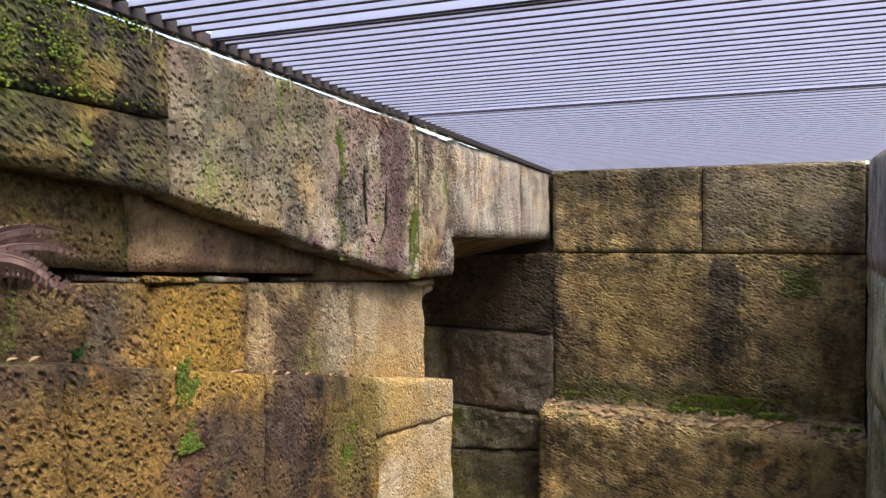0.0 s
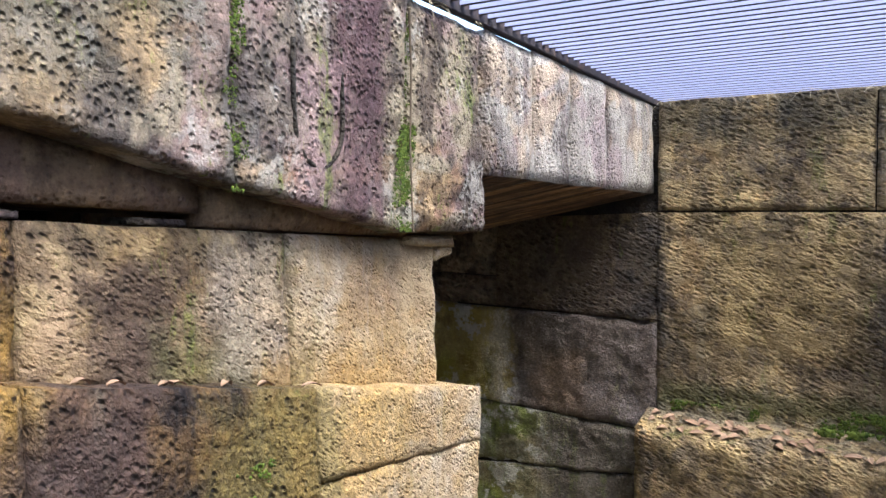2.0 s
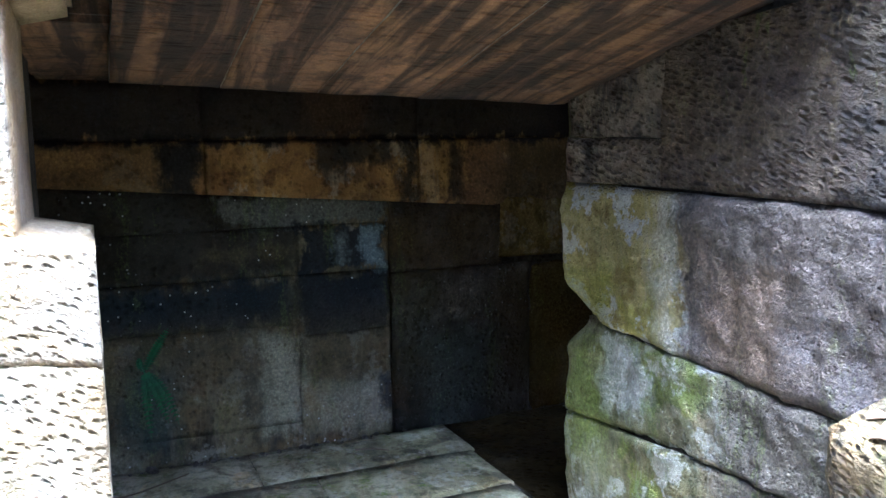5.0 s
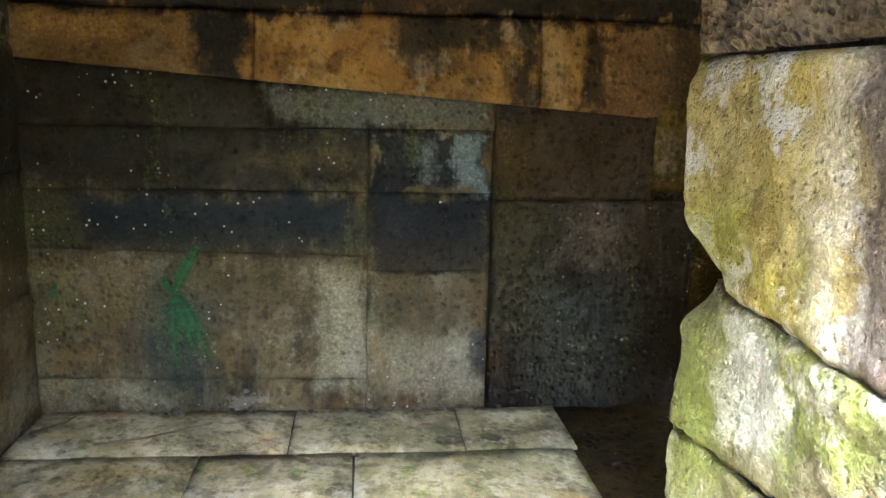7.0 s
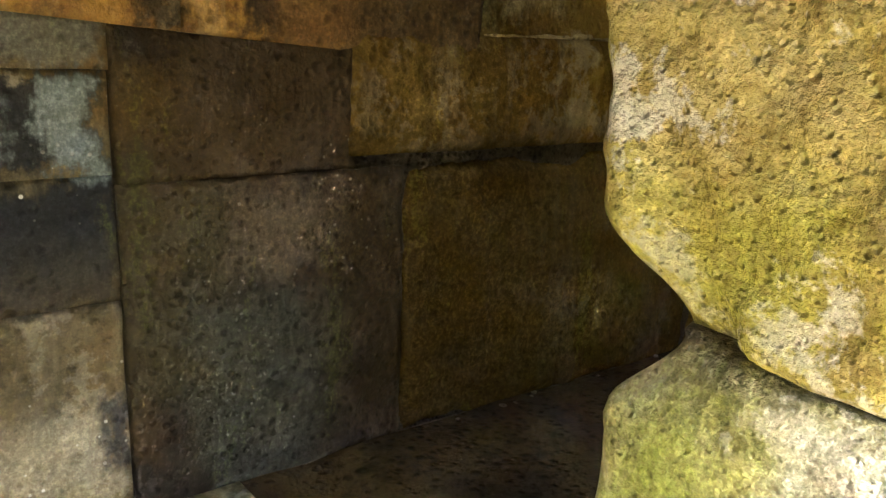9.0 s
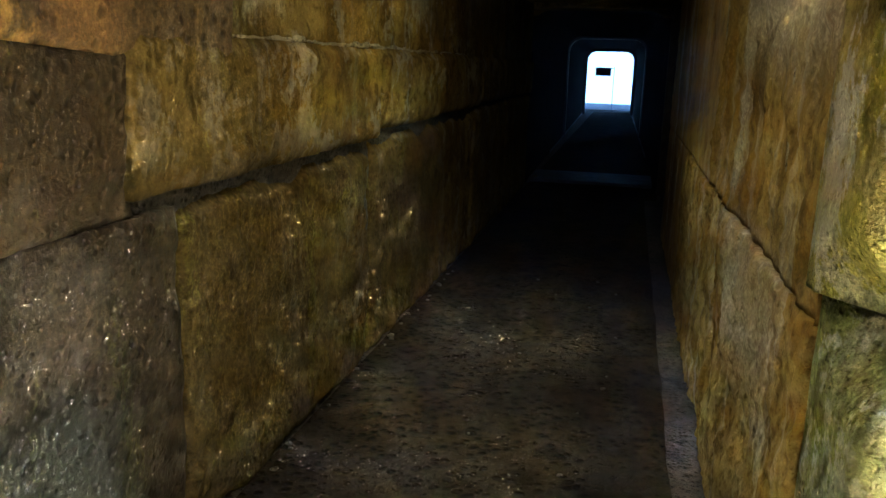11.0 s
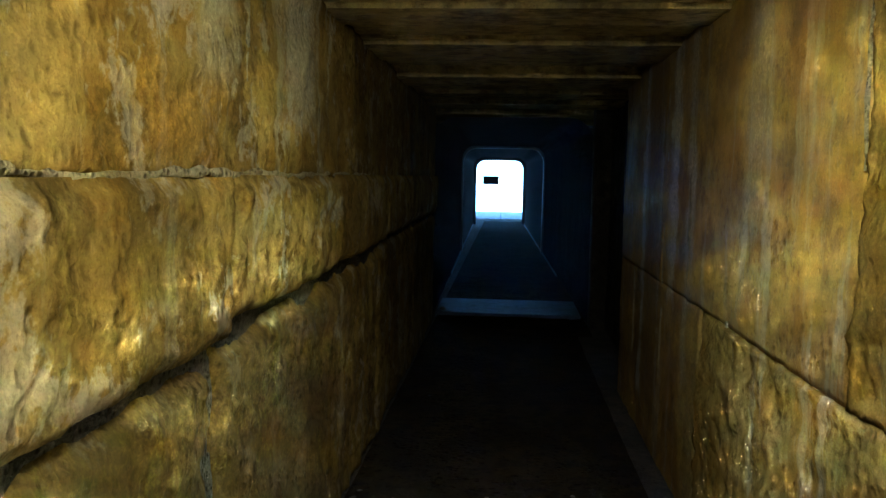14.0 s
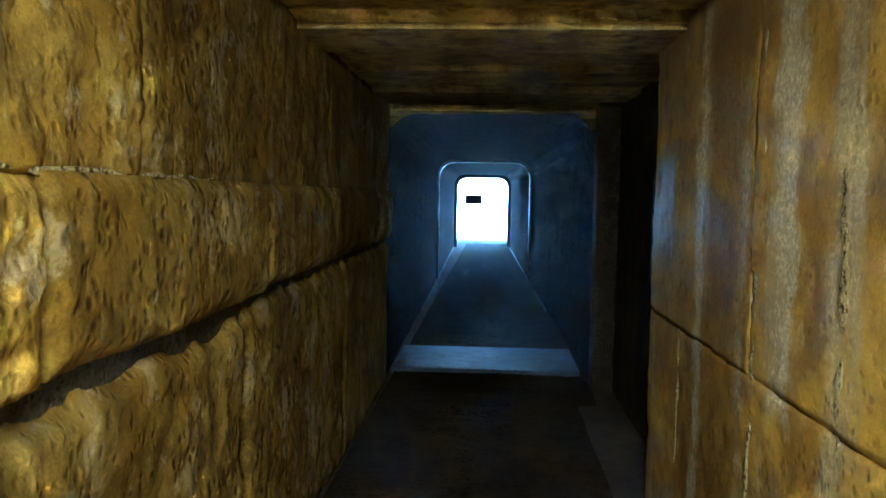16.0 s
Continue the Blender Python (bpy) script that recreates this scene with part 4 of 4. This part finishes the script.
for yr, inset in ((20.0, 0.035), (28.6, 0.08)):
    verts, faces = [], []
    for yy, g in ((yr, 0.02), (yr + 0.02, -inset), (yr + 0.16, -inset), (yr + 0.18, 0.02)):
        verts += [(px + 0.014 * noise.noise(Vector((px * 6, yy * 5, pz * 6))), py, pz + 0.014 * noise.noise(Vector((px * 6, yy * 5, pz * 6 + 9)))) for px, py, pz in culvert_ring(yy, g)]
    for k in range(3):
        for m in range(n - 1):
            faces.append((k * n + m, k * n + m + 1, (k + 1) * n + m + 1, (k + 1) * n + m))
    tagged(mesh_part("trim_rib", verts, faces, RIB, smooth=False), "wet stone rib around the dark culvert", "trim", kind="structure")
setting("wall_culvert_shell", "earth and masonry mass around the culvert", "wall", MORTAR, (-5.6, -4.95, 13.0, 30.0, -0.1, 2.3), (-2.75, -2.2, 13.0, 30.0, -0.1, 2.3), (-5.6, -2.2, 15.0, 30.0, 2.05, 2.3))

# end of the culvert: a glowing card for the bright overcast distance, in an unseen box added to keep sky light out
s = Shader("bright_overcast_distance")
em = s.node("ShaderNodeEmission", Color=(0.19, 0.43, 1.0, 1.0), Strength=0.022)
s.tree.links.new(em.outputs[0], s.tree.nodes["Material Output"].inputs["Surface"])
GLOW = s.mat
setting("backdrop", "bright hazy daylight beyond the culvert mouth", "backdrop", GLOW, (-9.0, 1.0, 38.0, 38.1, -1.0, 6.0))
setting("wall_mouth", "unseen box around the culvert mouth, added to keep sky light out", "wall", MORTAR, (-9.0, -5.6, 29.7, 30.0, -1, 6), (-2.2, 1.0, 29.7, 30.0, -1, 6), (-5.6, -2.2, 29.7, 30.0, 2.05, 6), (-9.3, -9.0, 29.7, 38, -1, 6), (1.0, 1.3, 29.7, 38, -1, 6), (-9.0, 1.0, 29.7, 38, 6.0, 6.2))
setting("ground_mouth", "trodden ground outside the culvert mouth, toned blue for daylight", "ground", THRESH, (-9.0, 1.0, 30.0, 38.0, -0.3, -0.05))
board = tagged(new("notice_board"), "small dark notice board on a post outside the mouth", "notice board")
board.location = (-3.95, 33.0, -0.05)
part("panel", box(bmesh.new(), -0.62, -0.1, -0.02, 0.02, 1.12, 1.4, 0.01), RUST_SHADE, board)
part("post", box(bmesh.new(), -0.008, 0.008, -0.008, 0.008, 0.0, 1.42, 0.002), STEEL, board)
part("bracket", box(bmesh.new(), -0.1, -0.03, -0.01, 0.01, 1.36, 1.385), RUST_SHADE, board)

# steel grating over the pit: deep flat bars on edge, framed in panels
def roof_z(y):
    return 2.80 - 0.056 * (y - 1.0)


rows = [(-3.3, -2.2), (-2.2, -0.91), (-0.91, 0.39), (0.39, 1.69), (1.69, 2.985), (2.985, 5.30)]
flat = bmesh.new()
box(flat, -1.515, EAST + 0.28, -0.009, 0.009, -0.036, 0.0)
bar_mesh = bpy.data.meshes.new("bar")
flat.to_mesh(bar_mesh)
flat.free()
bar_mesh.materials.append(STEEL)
bar_mesh.materials.append(RUST_SHADE)
# bar undersides take the dark steel: their shade is put into the colour
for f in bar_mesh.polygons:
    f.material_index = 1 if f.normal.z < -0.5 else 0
for a, b in rows:
    panel = tagged(new("steel_grating"), "galvanised flat-bar steel grating panel over the pit", "grating", "grating panels")
    panel.matrix_world = pose(0, a, roof_z(a), math.degrees(math.atan(-0.056)), 0, 0)
    part("side_rail", box(bmesh.new(), -1.55, -1.515, 0.004, b - a - 0.004, -0.06, -0.022, 0.003), RUST_SHADE, panel, "dark rusted angle rail")
    part("side_rail", box(bmesh.new(), EAST + 0.28, EAST + 0.315, 0.004, b - a - 0.004, -0.06, 0.0, 0.003), RUST_SHADE, panel)
    for y in (0.012, b - a - 0.012):
        rail = new("end_rail", bar_mesh)
        rail.parent = panel
        rail.location = (0, y, 0)
    for k in range(int((b - a - 0.04) / 0.058)):
        bar = new("bar", bar_mesh)
        bar.parent = panel
        bar.location = (0, 0.05 + k * 0.058, 0)

# thin strips along the foot of the culvert walls, added to stand for glints where the wet floor meets them
for side in (-1, 1):
    verts, faces = [], []
    for k in range(60):
        y = 16.6 + k * 0.22
        cx = -3.74 - 0.0155 * (y - 13.0) + side * 0.715
        w = 0.018 * (0.6 + abs(noise.noise(Vector((side * 3, y * 2, 0)))))
        verts += [(cx - w, y, 0.0), (cx - side * 0.005, y, 0.03), (cx + w, y, 0.0)]
    for k in range(59):
        for m in range(2):
            faces.append((k * 3 + m, k * 3 + m + 1, k * 3 + m + 4, k * 3 + m + 3))
    tagged(mesh_part("trim", verts, faces, THRESH), "thin strip standing for a glint along the culvert floor edge", "trim", kind="structure")

CRUST = stone("pale_mineral_crust", (0.44, 0.38, 0.25), (0.34, 0.28, 0.16), (0.2, 0.15, 0.08), soot=0.2, pit=60, relief=0.8, rough=0.7, wet=0.2, depth=0.02)


def crust(name, face, points, label):
    """A lumpy mineral deposit on a wall face along (u, z, width) points, bulging out of it."""
    verts, faces = [], []
    steps = []
    for (ua, za, wa), (ub, zb, wb) in zip(points, points[1:]):
        n = max(2, round(math.hypot(ub - ua, zb - za) / 0.025))
        steps += [(ua + (ub - ua) * k / n, za + (zb - za) * k / n, wa + (wb - wa) * k / n) for k in range(n)]
    steps.append(points[-1])
    tall = abs(points[-1][1] - points[0][1]) > abs(points[-1][0] - points[0][0])
    for u, z, w in steps:
        p = Vector((u * 9, z * 9, face.o.x))
        w = w * (0.75 + 0.7 * noise.noise(p * 1.7))
        shift = 0.012 * noise.noise(p)
        for m in range(7):
            a = math.pi * m / 6
            side, out = -math.cos(a) * w, math.sin(a) * w * 0.38 - 0.006
            verts.append(face.at(u + shift + side, z, out) if tall else face.at(u, z + shift + side, out))
    for k in range(len(steps) - 1):
        for m in range(6):
            faces.append((k * 7 + m, k * 7 + m + 1, k * 7 + m + 8, k * 7 + m + 7))
    return tagged(mesh_part(name, verts, faces, CRUST, smooth=True), label, "trim", kind="structure")


proud = Face(LEFT + 0.01, 0, (0, 1), (1, 0))
crust("trim_crust", proud, [(6.1, 1.315, 0.008), (6.4, 1.316, 0.012), (6.8, 1.317, 0.008), (7.2, 1.32, 0.014), (7.8, 1.322, 0.011), (8.4, 1.322, 0.009), (9.4, 1.325, 0.005)], "pale mineral crust along a joint of the tunnel wall")
for pts in ([(7.36, 1.75, 0.02), (7.37, 1.35, 0.008)], [(9.46, 1.93, 0.03), (9.43, 1.4, 0.022), (9.5, 0.5, 0.014), (9.5, 0.1, 0.008)], [(8.97, 1.5, 0.012), (8.95, 1.1, 0.03), (8.93, 0.55, 0.01)],
            [(10.28, 1.92, 0.02), (10.3, 0.3, 0.016)], [(7.9, 1.8, 0.010), (7.92, 1.3, 0.006)], [(8.35, 0.86, 0.012), (8.36, 0.80, 0.02)]):
    crust("trim_drip", fr, pts, "pale mineral drip down the tunnel wall")
wet_edge = crust("trim_drip", fr, [(10.83, 1.4, 0.01), (10.84, 1.2, 0.014), (10.83, 0.98, 0.008)], "wet pale drip on the corner of the tunnel wall")
wet_edge.data.materials[0] = RIB
crust("trim_drip", ft, [(7.62, 1.9, 0.022), (7.6, 1.55, 0.012)], "pale mineral drip down the tunnel wall")
crust("trim_drip", fr, [(5.95, 1.45, 0.02), (5.9, 1.1, 0.016), (5.8, 0.9, 0.006)], "pale mineral drip down the tunnel wall")

# ---- plants, leaves and loose things ----


def leafy(name, base, tip_color, rough=0.6):
    s = Shader(name)
    rnd = s.node("ShaderNodeNewGeometry").outputs["Random Per Island"]
    color = s.mix(rnd, base, tip_color)
    color = s.mix(s.math("MULTIPLY", s.noise(90.0, 3), 0.4), color, s.mix(1.0, color, (0.4, 0.4, 0.4), "MULTIPLY"))
    return s.finish(color, rough, s.noise(200.0, 2), 0.3, 0.002)


MOSS = leafy("green_moss", (0.035, 0.065, 0.008), (0.15, 0.2, 0.025), 0.95)
FERN = leafy("fern_green", (0.012, 0.075, 0.022), (0.03, 0.15, 0.045), 0.45)
DEAD = leafy("dead_fern_brown", (0.2, 0.12, 0.11), (0.34, 0.22, 0.2), 0.85)
LEAF = leafy("dead_leaf_brown", (0.28, 0.14, 0.07), (0.42, 0.3, 0.2), 0.75)
TWIG = leafy("dry_twig_brown", (0.14, 0.1, 0.06), (0.2, 0.15, 0.1), 0.85)
STRAW = leafy("dry_straw", (0.45, 0.38, 0.25), (0.6, 0.52, 0.36), 0.8)
GRAVEL = stone("dark_gravel", (0.22, 0.2, 0.17), (0.13, 0.12, 0.1), (0.07, 0.06, 0.05), soot=0.2, pit=60)


def moss(face, u0, u1, z0, z1, count, size, label, out=0.0, bend=0.0):
    """Moss cushions scattered over a stretch of wall face, denser towards its middle."""
    rng = random.Random(int(u0 * 1000) + count)
    verts, faces = [], []
    made = 0
    while made < count * 4:
        a, b = rng.random(), rng.random()
        u = u0 + (u1 - u0) * (a + bend * (b - 0.5))
        z = z0 + (z1 - z0) * b
        p = face.at(u, z, out)
        keep = 0.5 + 1.1 * noise.noise(p * 14) + 0.6 * noise.noise(p * 40) - abs(a - 0.5) * 1.0
        made += 1
        if rng.random() > keep:
            continue
        r = size * 0.42 * rng.uniform(0.5, 1.5)
        n = len(verts)
        turn = rng.random() * 6.28
        for ring, (rr, h) in enumerate(((1.0, -0.25), (0.75, 0.45))):
            for k in range(6):
                q = rr * r * rng.uniform(0.75, 1.25)
                verts.append(p + face.u * q * math.cos(turn + k * 1.047) + Vector((0, 0, q * math.sin(turn + k * 1.047))) + face.n * h * r)
        verts.append(p + face.n * r * rng.uniform(0.5, 0.9))
        for k in range(6):
            m = (k + 1) % 6
            faces.append((n + k, n + m, n + 6 + m, n + 6 + k))
            faces.append((n + 6 + k, n + 6 + m, n + 12))
    return tagged(mesh_part("moss", verts, faces, MOSS, smooth=True), label, "moss", kind="stuff")


moss(fw, 2.355, 2.425, 2.06, 2.58, 700, 0.006, "bright green moss streak down the pitted lintel stones")
moss(fw, 2.965, 3.06, 1.95, 2.25, 900, 0.006, "bright green moss on a joint between lintel stones", bend=0.4)
moss(fw, 3.0, 3.05, 2.15, 2.56, 350, 0.005, "thin green moss along a lintel joint")
moss(fw, 1.5, 1.6, 1.58, 1.84, 700, 0.010, "bright green moss tuft hanging from the ledge")
moss(fw, 2.36, 2.5, 1.3, 1.45, 300, 0.008, "green moss patch on the ochre wall")
moss(fw, 0.9, 1.45, 2.5, 2.72, 500, 0.009, "green moss film on the upper wall stones")
moss(fn, -0.85, 0.05, 0.93, 1.06, 1400, 0.012, "green moss along the foot of the dark wall")
moss(fn, -1.45, -1.0, 0.94, 1.02, 500, 0.010, "green moss in the corner above the ledge")
moss(fn, -0.2, 0.15, 1.72, 1.86, 300, 0.007, "faint green moss patch on the dark wall")
moss(Face(0, 5.2, (1, 0), (0, -1)), -0.75, 0.05, 0.955, 0.985, 420, 0.02, "cushion of bright moss on the ledge", out=0.07)
moss(Face(0, 5.2, (1, 0), (0, -1)), 0.1, 0.38, 0.92, 0.945, 220, 0.018, "yellow-green moss at the end of the ledge", out=0.12)
moss(fj, -2.86, -2.5, 0.15, 0.9, 350, 0.006, "green algae tufts on the pale side stones", out=0.03)


def leaf_mesh(k):
    rng = random.Random(k)
    verts, faces = [], []
    long, wide, curl = rng.uniform(0.05, 0.09), rng.uniform(0.009, 0.016), rng.uniform(0.006, 0.018)
    for i in range(7):
        a = i / 6
        w = wide * math.sin(math.pi * (0.06 + 0.9 * a)) ** 0.8
        h = curl * math.sin(math.pi * a) + 0.003
        verts += [(long * (a - 0.5), -w, h + 0.004), (long * (a - 0.5), 0, h), (long * (a - 0.5), w, h + 0.005)]
        verts += [(long * (a - 0.5), -w, h + 0.0025), (long * (a - 0.5), 0, h - 0.0015), (long * (a - 0.5), w, h + 0.0035)]
    for i in range(6):
        for m in range(2):
            faces.append((i * 6 + m, i * 6 + m + 6, i * 6 + m + 7, i * 6 + m + 1))
            faces.append((i * 6 + m + 3, i * 6 + m + 4, i * 6 + m + 10, i * 6 + m + 9))
    me = bpy.data.meshes.new("dead_leaf")
    me.from_pydata(verts, [], faces)
    me.materials.append(LEAF)
    return me


leaves = [leaf_mesh(k) for k in range(4)]
rng = random.Random(11)
for k in range(70):
    ob = tagged(new("dead_leaf", leaves[k % 4]), "curled dead brown leaf lying on the mossy ledge", "leaf", "dead leaves on the ledge")
    x = rng.choice((rng.uniform(-1.5, -0.7), rng.uniform(-0.4, 0.35), rng.uniform(-1.5, 0.35)))
    y = rng.uniform(4.99, 5.16)
    ob.matrix_world = pose(x, y, 0.893 + 0.004 * (x < -0.6) + 0.26 * (y - 4.96), 15 + rng.uniform(-10, 10), rng.uniform(-10, 10), rng.uniform(-70, 70))
for k in range(14):
    ob = tagged(new("dead_leaf", leaves[k % 4]), "dead brown leaf lying on the sandstone ledge", "leaf", "dead leaves on the wall ledge")
    y = rng.uniform(1.0, 3.1)
    ob.matrix_world = pose(-1.575, y, ledge(y) - 0.004, 0, 8, rng.uniform(60, 120)) @ Matrix.Scale(0.7, 4)


def tube(points, r0, r1, sides=5):
    verts, faces = [], []
    for i, p in enumerate(points):
        p = Vector(p)
        d = (Vector(points[min(i + 1, len(points) - 1)]) - Vector(points[max(i - 1, 0)])).normalized()
        a = d.orthogonal().normalized()
        b = d.cross(a)
        r = r0 + (r1 - r0) * i / (len(points) - 1)
        verts += [p + (a * math.cos(k * 6.283 / sides) + b * math.sin(k * 6.283 / sides)) * r for k in range(sides)]
    for i in range(len(points) - 1):
        for k in range(sides):
            m = (k + 1) % sides
            faces.append((i * sides + k, i * sides + m, (i + 1) * sides + m, (i + 1) * sides + k))
    faces.append(tuple(range(sides - 1, -1, -1)))
    faces.append(tuple(range(len(verts) - sides, len(verts))))
    return verts, faces


def frond(parent, root, mid, tip, side, leaf_len, material, pairs=18, droop=0.0):
    """One fern frond: a bent stalk with paired leaflets that shorten towards both ends."""
    root, mid, tip, side = Vector(root), Vector(mid), Vector(tip), Vector(side).normalized()
    at = lambda a: root * (1 - a) ** 2 + mid * 2 * a * (1 - a) + tip * a * a
    verts, faces = tube([at(i / 10) for i in range(11)], 0.0025, 0.001)
    for i in range(pairs):
        a = 0.08 + 0.9 * i / pairs
        p, d = at(a), (at(min(1, a + 0.03)) - at(a - 0.03)).normalized()
        across = (side - d * side.dot(d)).normalized()
        up = d.cross(across)
        long = leaf_len * math.sin(math.pi * (0.12 + 0.83 * a)) ** 0.7
        for s in (-1, 1):
            e = across * s
            n = len(verts)
            w = min(long * 0.3, (tip - root).length / pairs * 0.45)
            tipv = p + e * long + d * long * 0.25 - up * long * droop + Vector((0, 0, -long * droop))
            verts += [p - d * w, p + e * long * 0.5 - d * w * 0.7 + up * 0.002, tipv, p + e * long * 0.5 + d * w * 1.1 + up * 0.002, p + d * w]
            verts += [v - up * 0.0012 for v in verts[n:n + 5]]
            faces += [(n, n + 1, n + 3, n + 4), (n + 1, n + 2, n + 3), (n + 9, n + 8, n + 6, n + 5), (n + 8, n + 7, n + 6)]
    return mesh_part("frond", verts, faces, material, parent)


fern = tagged(new("fern"), "small green sword fern growing from a joint in the damp wall", "fern")
base = Vector((LEFT + 0.005, 3.61, 0.5))
fern.location = base
for mid, tip, ln in (((0.06, 0.05, 0.12), (0.07, 0.12, 0.225), 0.027), ((0.07, -0.03, 0.06), (0.07, -0.02, 0.09), 0.018), ((0.08, 0.0, -0.08), (0.05, 0.015, -0.33), 0.028),
                     ((0.09, 0.05, -0.06), (0.06, 0.10, -0.26), 0.029), ((0.09, 0.09, -0.04), (0.05, 0.15, -0.28), 0.027)):
    frond(fern, (0, 0, 0), mid, tip, (0, 1, 0.2), ln * 1.05, FERN, 16)
seedling = tagged(new("fern"), "tiny green fern sprig on the chamber wall", "fern")
seedling.location = (LEFT + 0.005, 3.14, 0.52)
for tip in ((0.03, 0.02, 0.04), (0.03, -0.02, -0.03), (0.03, 0.03, -0.05)):
    frond(seedling, (0, 0, 0), (0.03, 0, 0.01), tip, (0, 1, 0), 0.012, FERN, 7)
sprig = tagged(new("fern"), "tiny green sprig growing on the wall ledge", "fern")
sprig.location = (LOW + 0.01, 1.24, ledge(1.24))
for tip in ((0.03, 0.02, 0.05), (0.03, -0.03, 0.04), (0.04, 0.0, 0.02)):
    frond(sprig, (0, 0, 0), (0.02, 0, 0.03), tip, (0, 1, 0), 0.012, FERN, 6)
withered = tagged(new("withered_fern"), "withered purple-brown fern hanging from the wall joint", "fern")
withered.location = (LOW + 0.01, 0.93, 2.13)
for mid, tip in (((0.1, 0.12, 0.08), (0.09, 0.27, 0.0)), ((0.12, 0.14, 0.0), (0.08, 0.34, -0.13)), ((0.12, 0.08, 0.06), (0.13, 0.16, -0.06)), ((0.1, 0.05, 0.1), (0.08, 0.22, 0.06))):
    frond(withered, (0, 0, 0), mid, tip, (0.4, 0.3, 0.6), 0.03, DEAD, 14, 0.9)

v, f = tube([(x - 0.004, y, z) for x, y, z in GROOVE], 0.006, 0.006, 6)
mesh_part("carved_rim", v, f, MORTAR, wall_pit_west, smooth=True)

v, f = tube([(WEST + 0.012, 3.03, 2.57), (WEST + 0.014, 3.034, 2.4), (WEST + 0.013, 3.026, 2.2), (WEST + 0.016, 3.03, 1.95)], 0.0035, 0.0025)
tagged(mesh_part("root", v, f, TWIG), "thin dry root hanging down a mossy lintel joint", "root")

# twigs and grit on the paving
for pts in (((-4.05, 3.38, 0.012), (-4.1, 3.55, 0.014), (-4.24, 3.78, 0.012)), ((-4.18, 3.1, 0.01), (-4.28, 3.2, 0.012), (-4.34, 3.22, 0.01)), ((-4.2, 4.62, 0.01), (-4.18, 4.7, 0.012), (-4.12, 4.78, 0.01))):
    v, f = tube(pts, 0.006, 0.003)
    tagged(mesh_part("twig", v, f, TWIG), "thin dry twig lying on the stone paving", "twig", "twigs on the paving")


def pebble_mesh(k):
    bm = bmesh.new()
    bmesh.ops.create_icosphere(bm, subdivisions=2, radius=1.0)
    for v in bm.verts:
        v.co *= 1 + 0.35 * noise.noise(v.co * 1.3 + Vector((k * 9, 0, 0)))
        v.co.z *= 0.6
    me = bpy.data.meshes.new("pebble")
    bm.to_mesh(me)
    bm.free()
    me.materials.append(GRAVEL)
    return me


pebbles = [pebble_mesh(k) for k in range(3)]
spots = [(LEFT + rng.uniform(0.02, 0.07), rng.uniform(3.5, 5.0), rng.uniform(0.006, 0.016)) for k in range(38)] + [(-3.09 + rng.uniform(-0.03, 0.03), rng.uniform(6.2, 9.0), rng.uniform(0.006, 0.018)) for k in range(26)]
spots += [(rng.uniform(-4.2, -3.3), rng.uniform(6.0, 9.0), rng.uniform(0.005, 0.009)) for k in range(16)] + [(LEFT + rng.uniform(0.02, 0.06), rng.uniform(5.8, 9.0), rng.uniform(0.006, 0.014)) for k in range(22)] + [(-4.37, 3.62, 0.03), (-4.38, 13.45, 0.03)]
for k, (x, y, r) in enumerate(spots):
    ob = tagged(new("pebble", pebbles[k % 3]), "small dark stone fallen along the foot of the wall", "pebble", "loose stones by the walls")
    z = 0.0 if x < -3.14 else -0.06
    ob.matrix_world = pose(x, y, z + r * 0.35 + (0.03 if y > 13 else 0), 0, 0, k * 47) @ Matrix.Diagonal((r, r * 1.3, r, 1))

# dry stalks hanging over the tops of the walls under the grating
rng = random.Random(5)
verts, faces = [], []
for k in range(90):
    y = rng.uniform(1.4, 5.1)
    if y < 3.5:
        p = Vector((WEST + 0.005, y, line(TOP, y) - 0.005))
        d = Vector((0.03, rng.uniform(-0.04, 0.04), rng.uniform(-0.06, 0.02)))
    else:
        x = -1.5 + (y - 3.5) * 1.18
        p = Vector((x, NORTH_Y - 0.005, 2.52))
        d = Vector((rng.uniform(-0.05, 0.05), -0.03, rng.uniform(-0.07, 0.02)))
    v, f = tube([p - d * 0.4, p + d * 0.4 + Vector((0, 0, 0.008)), p + d], 0.0012, 0.0006, 3)
    n = len(verts)
    verts += v
    faces += [tuple(i + n for i in g) for g in f]
tagged(mesh_part("dry_grass", verts, faces, STRAW), "dry straw stalks hanging over the wall tops", "dry grass", kind="stuff")
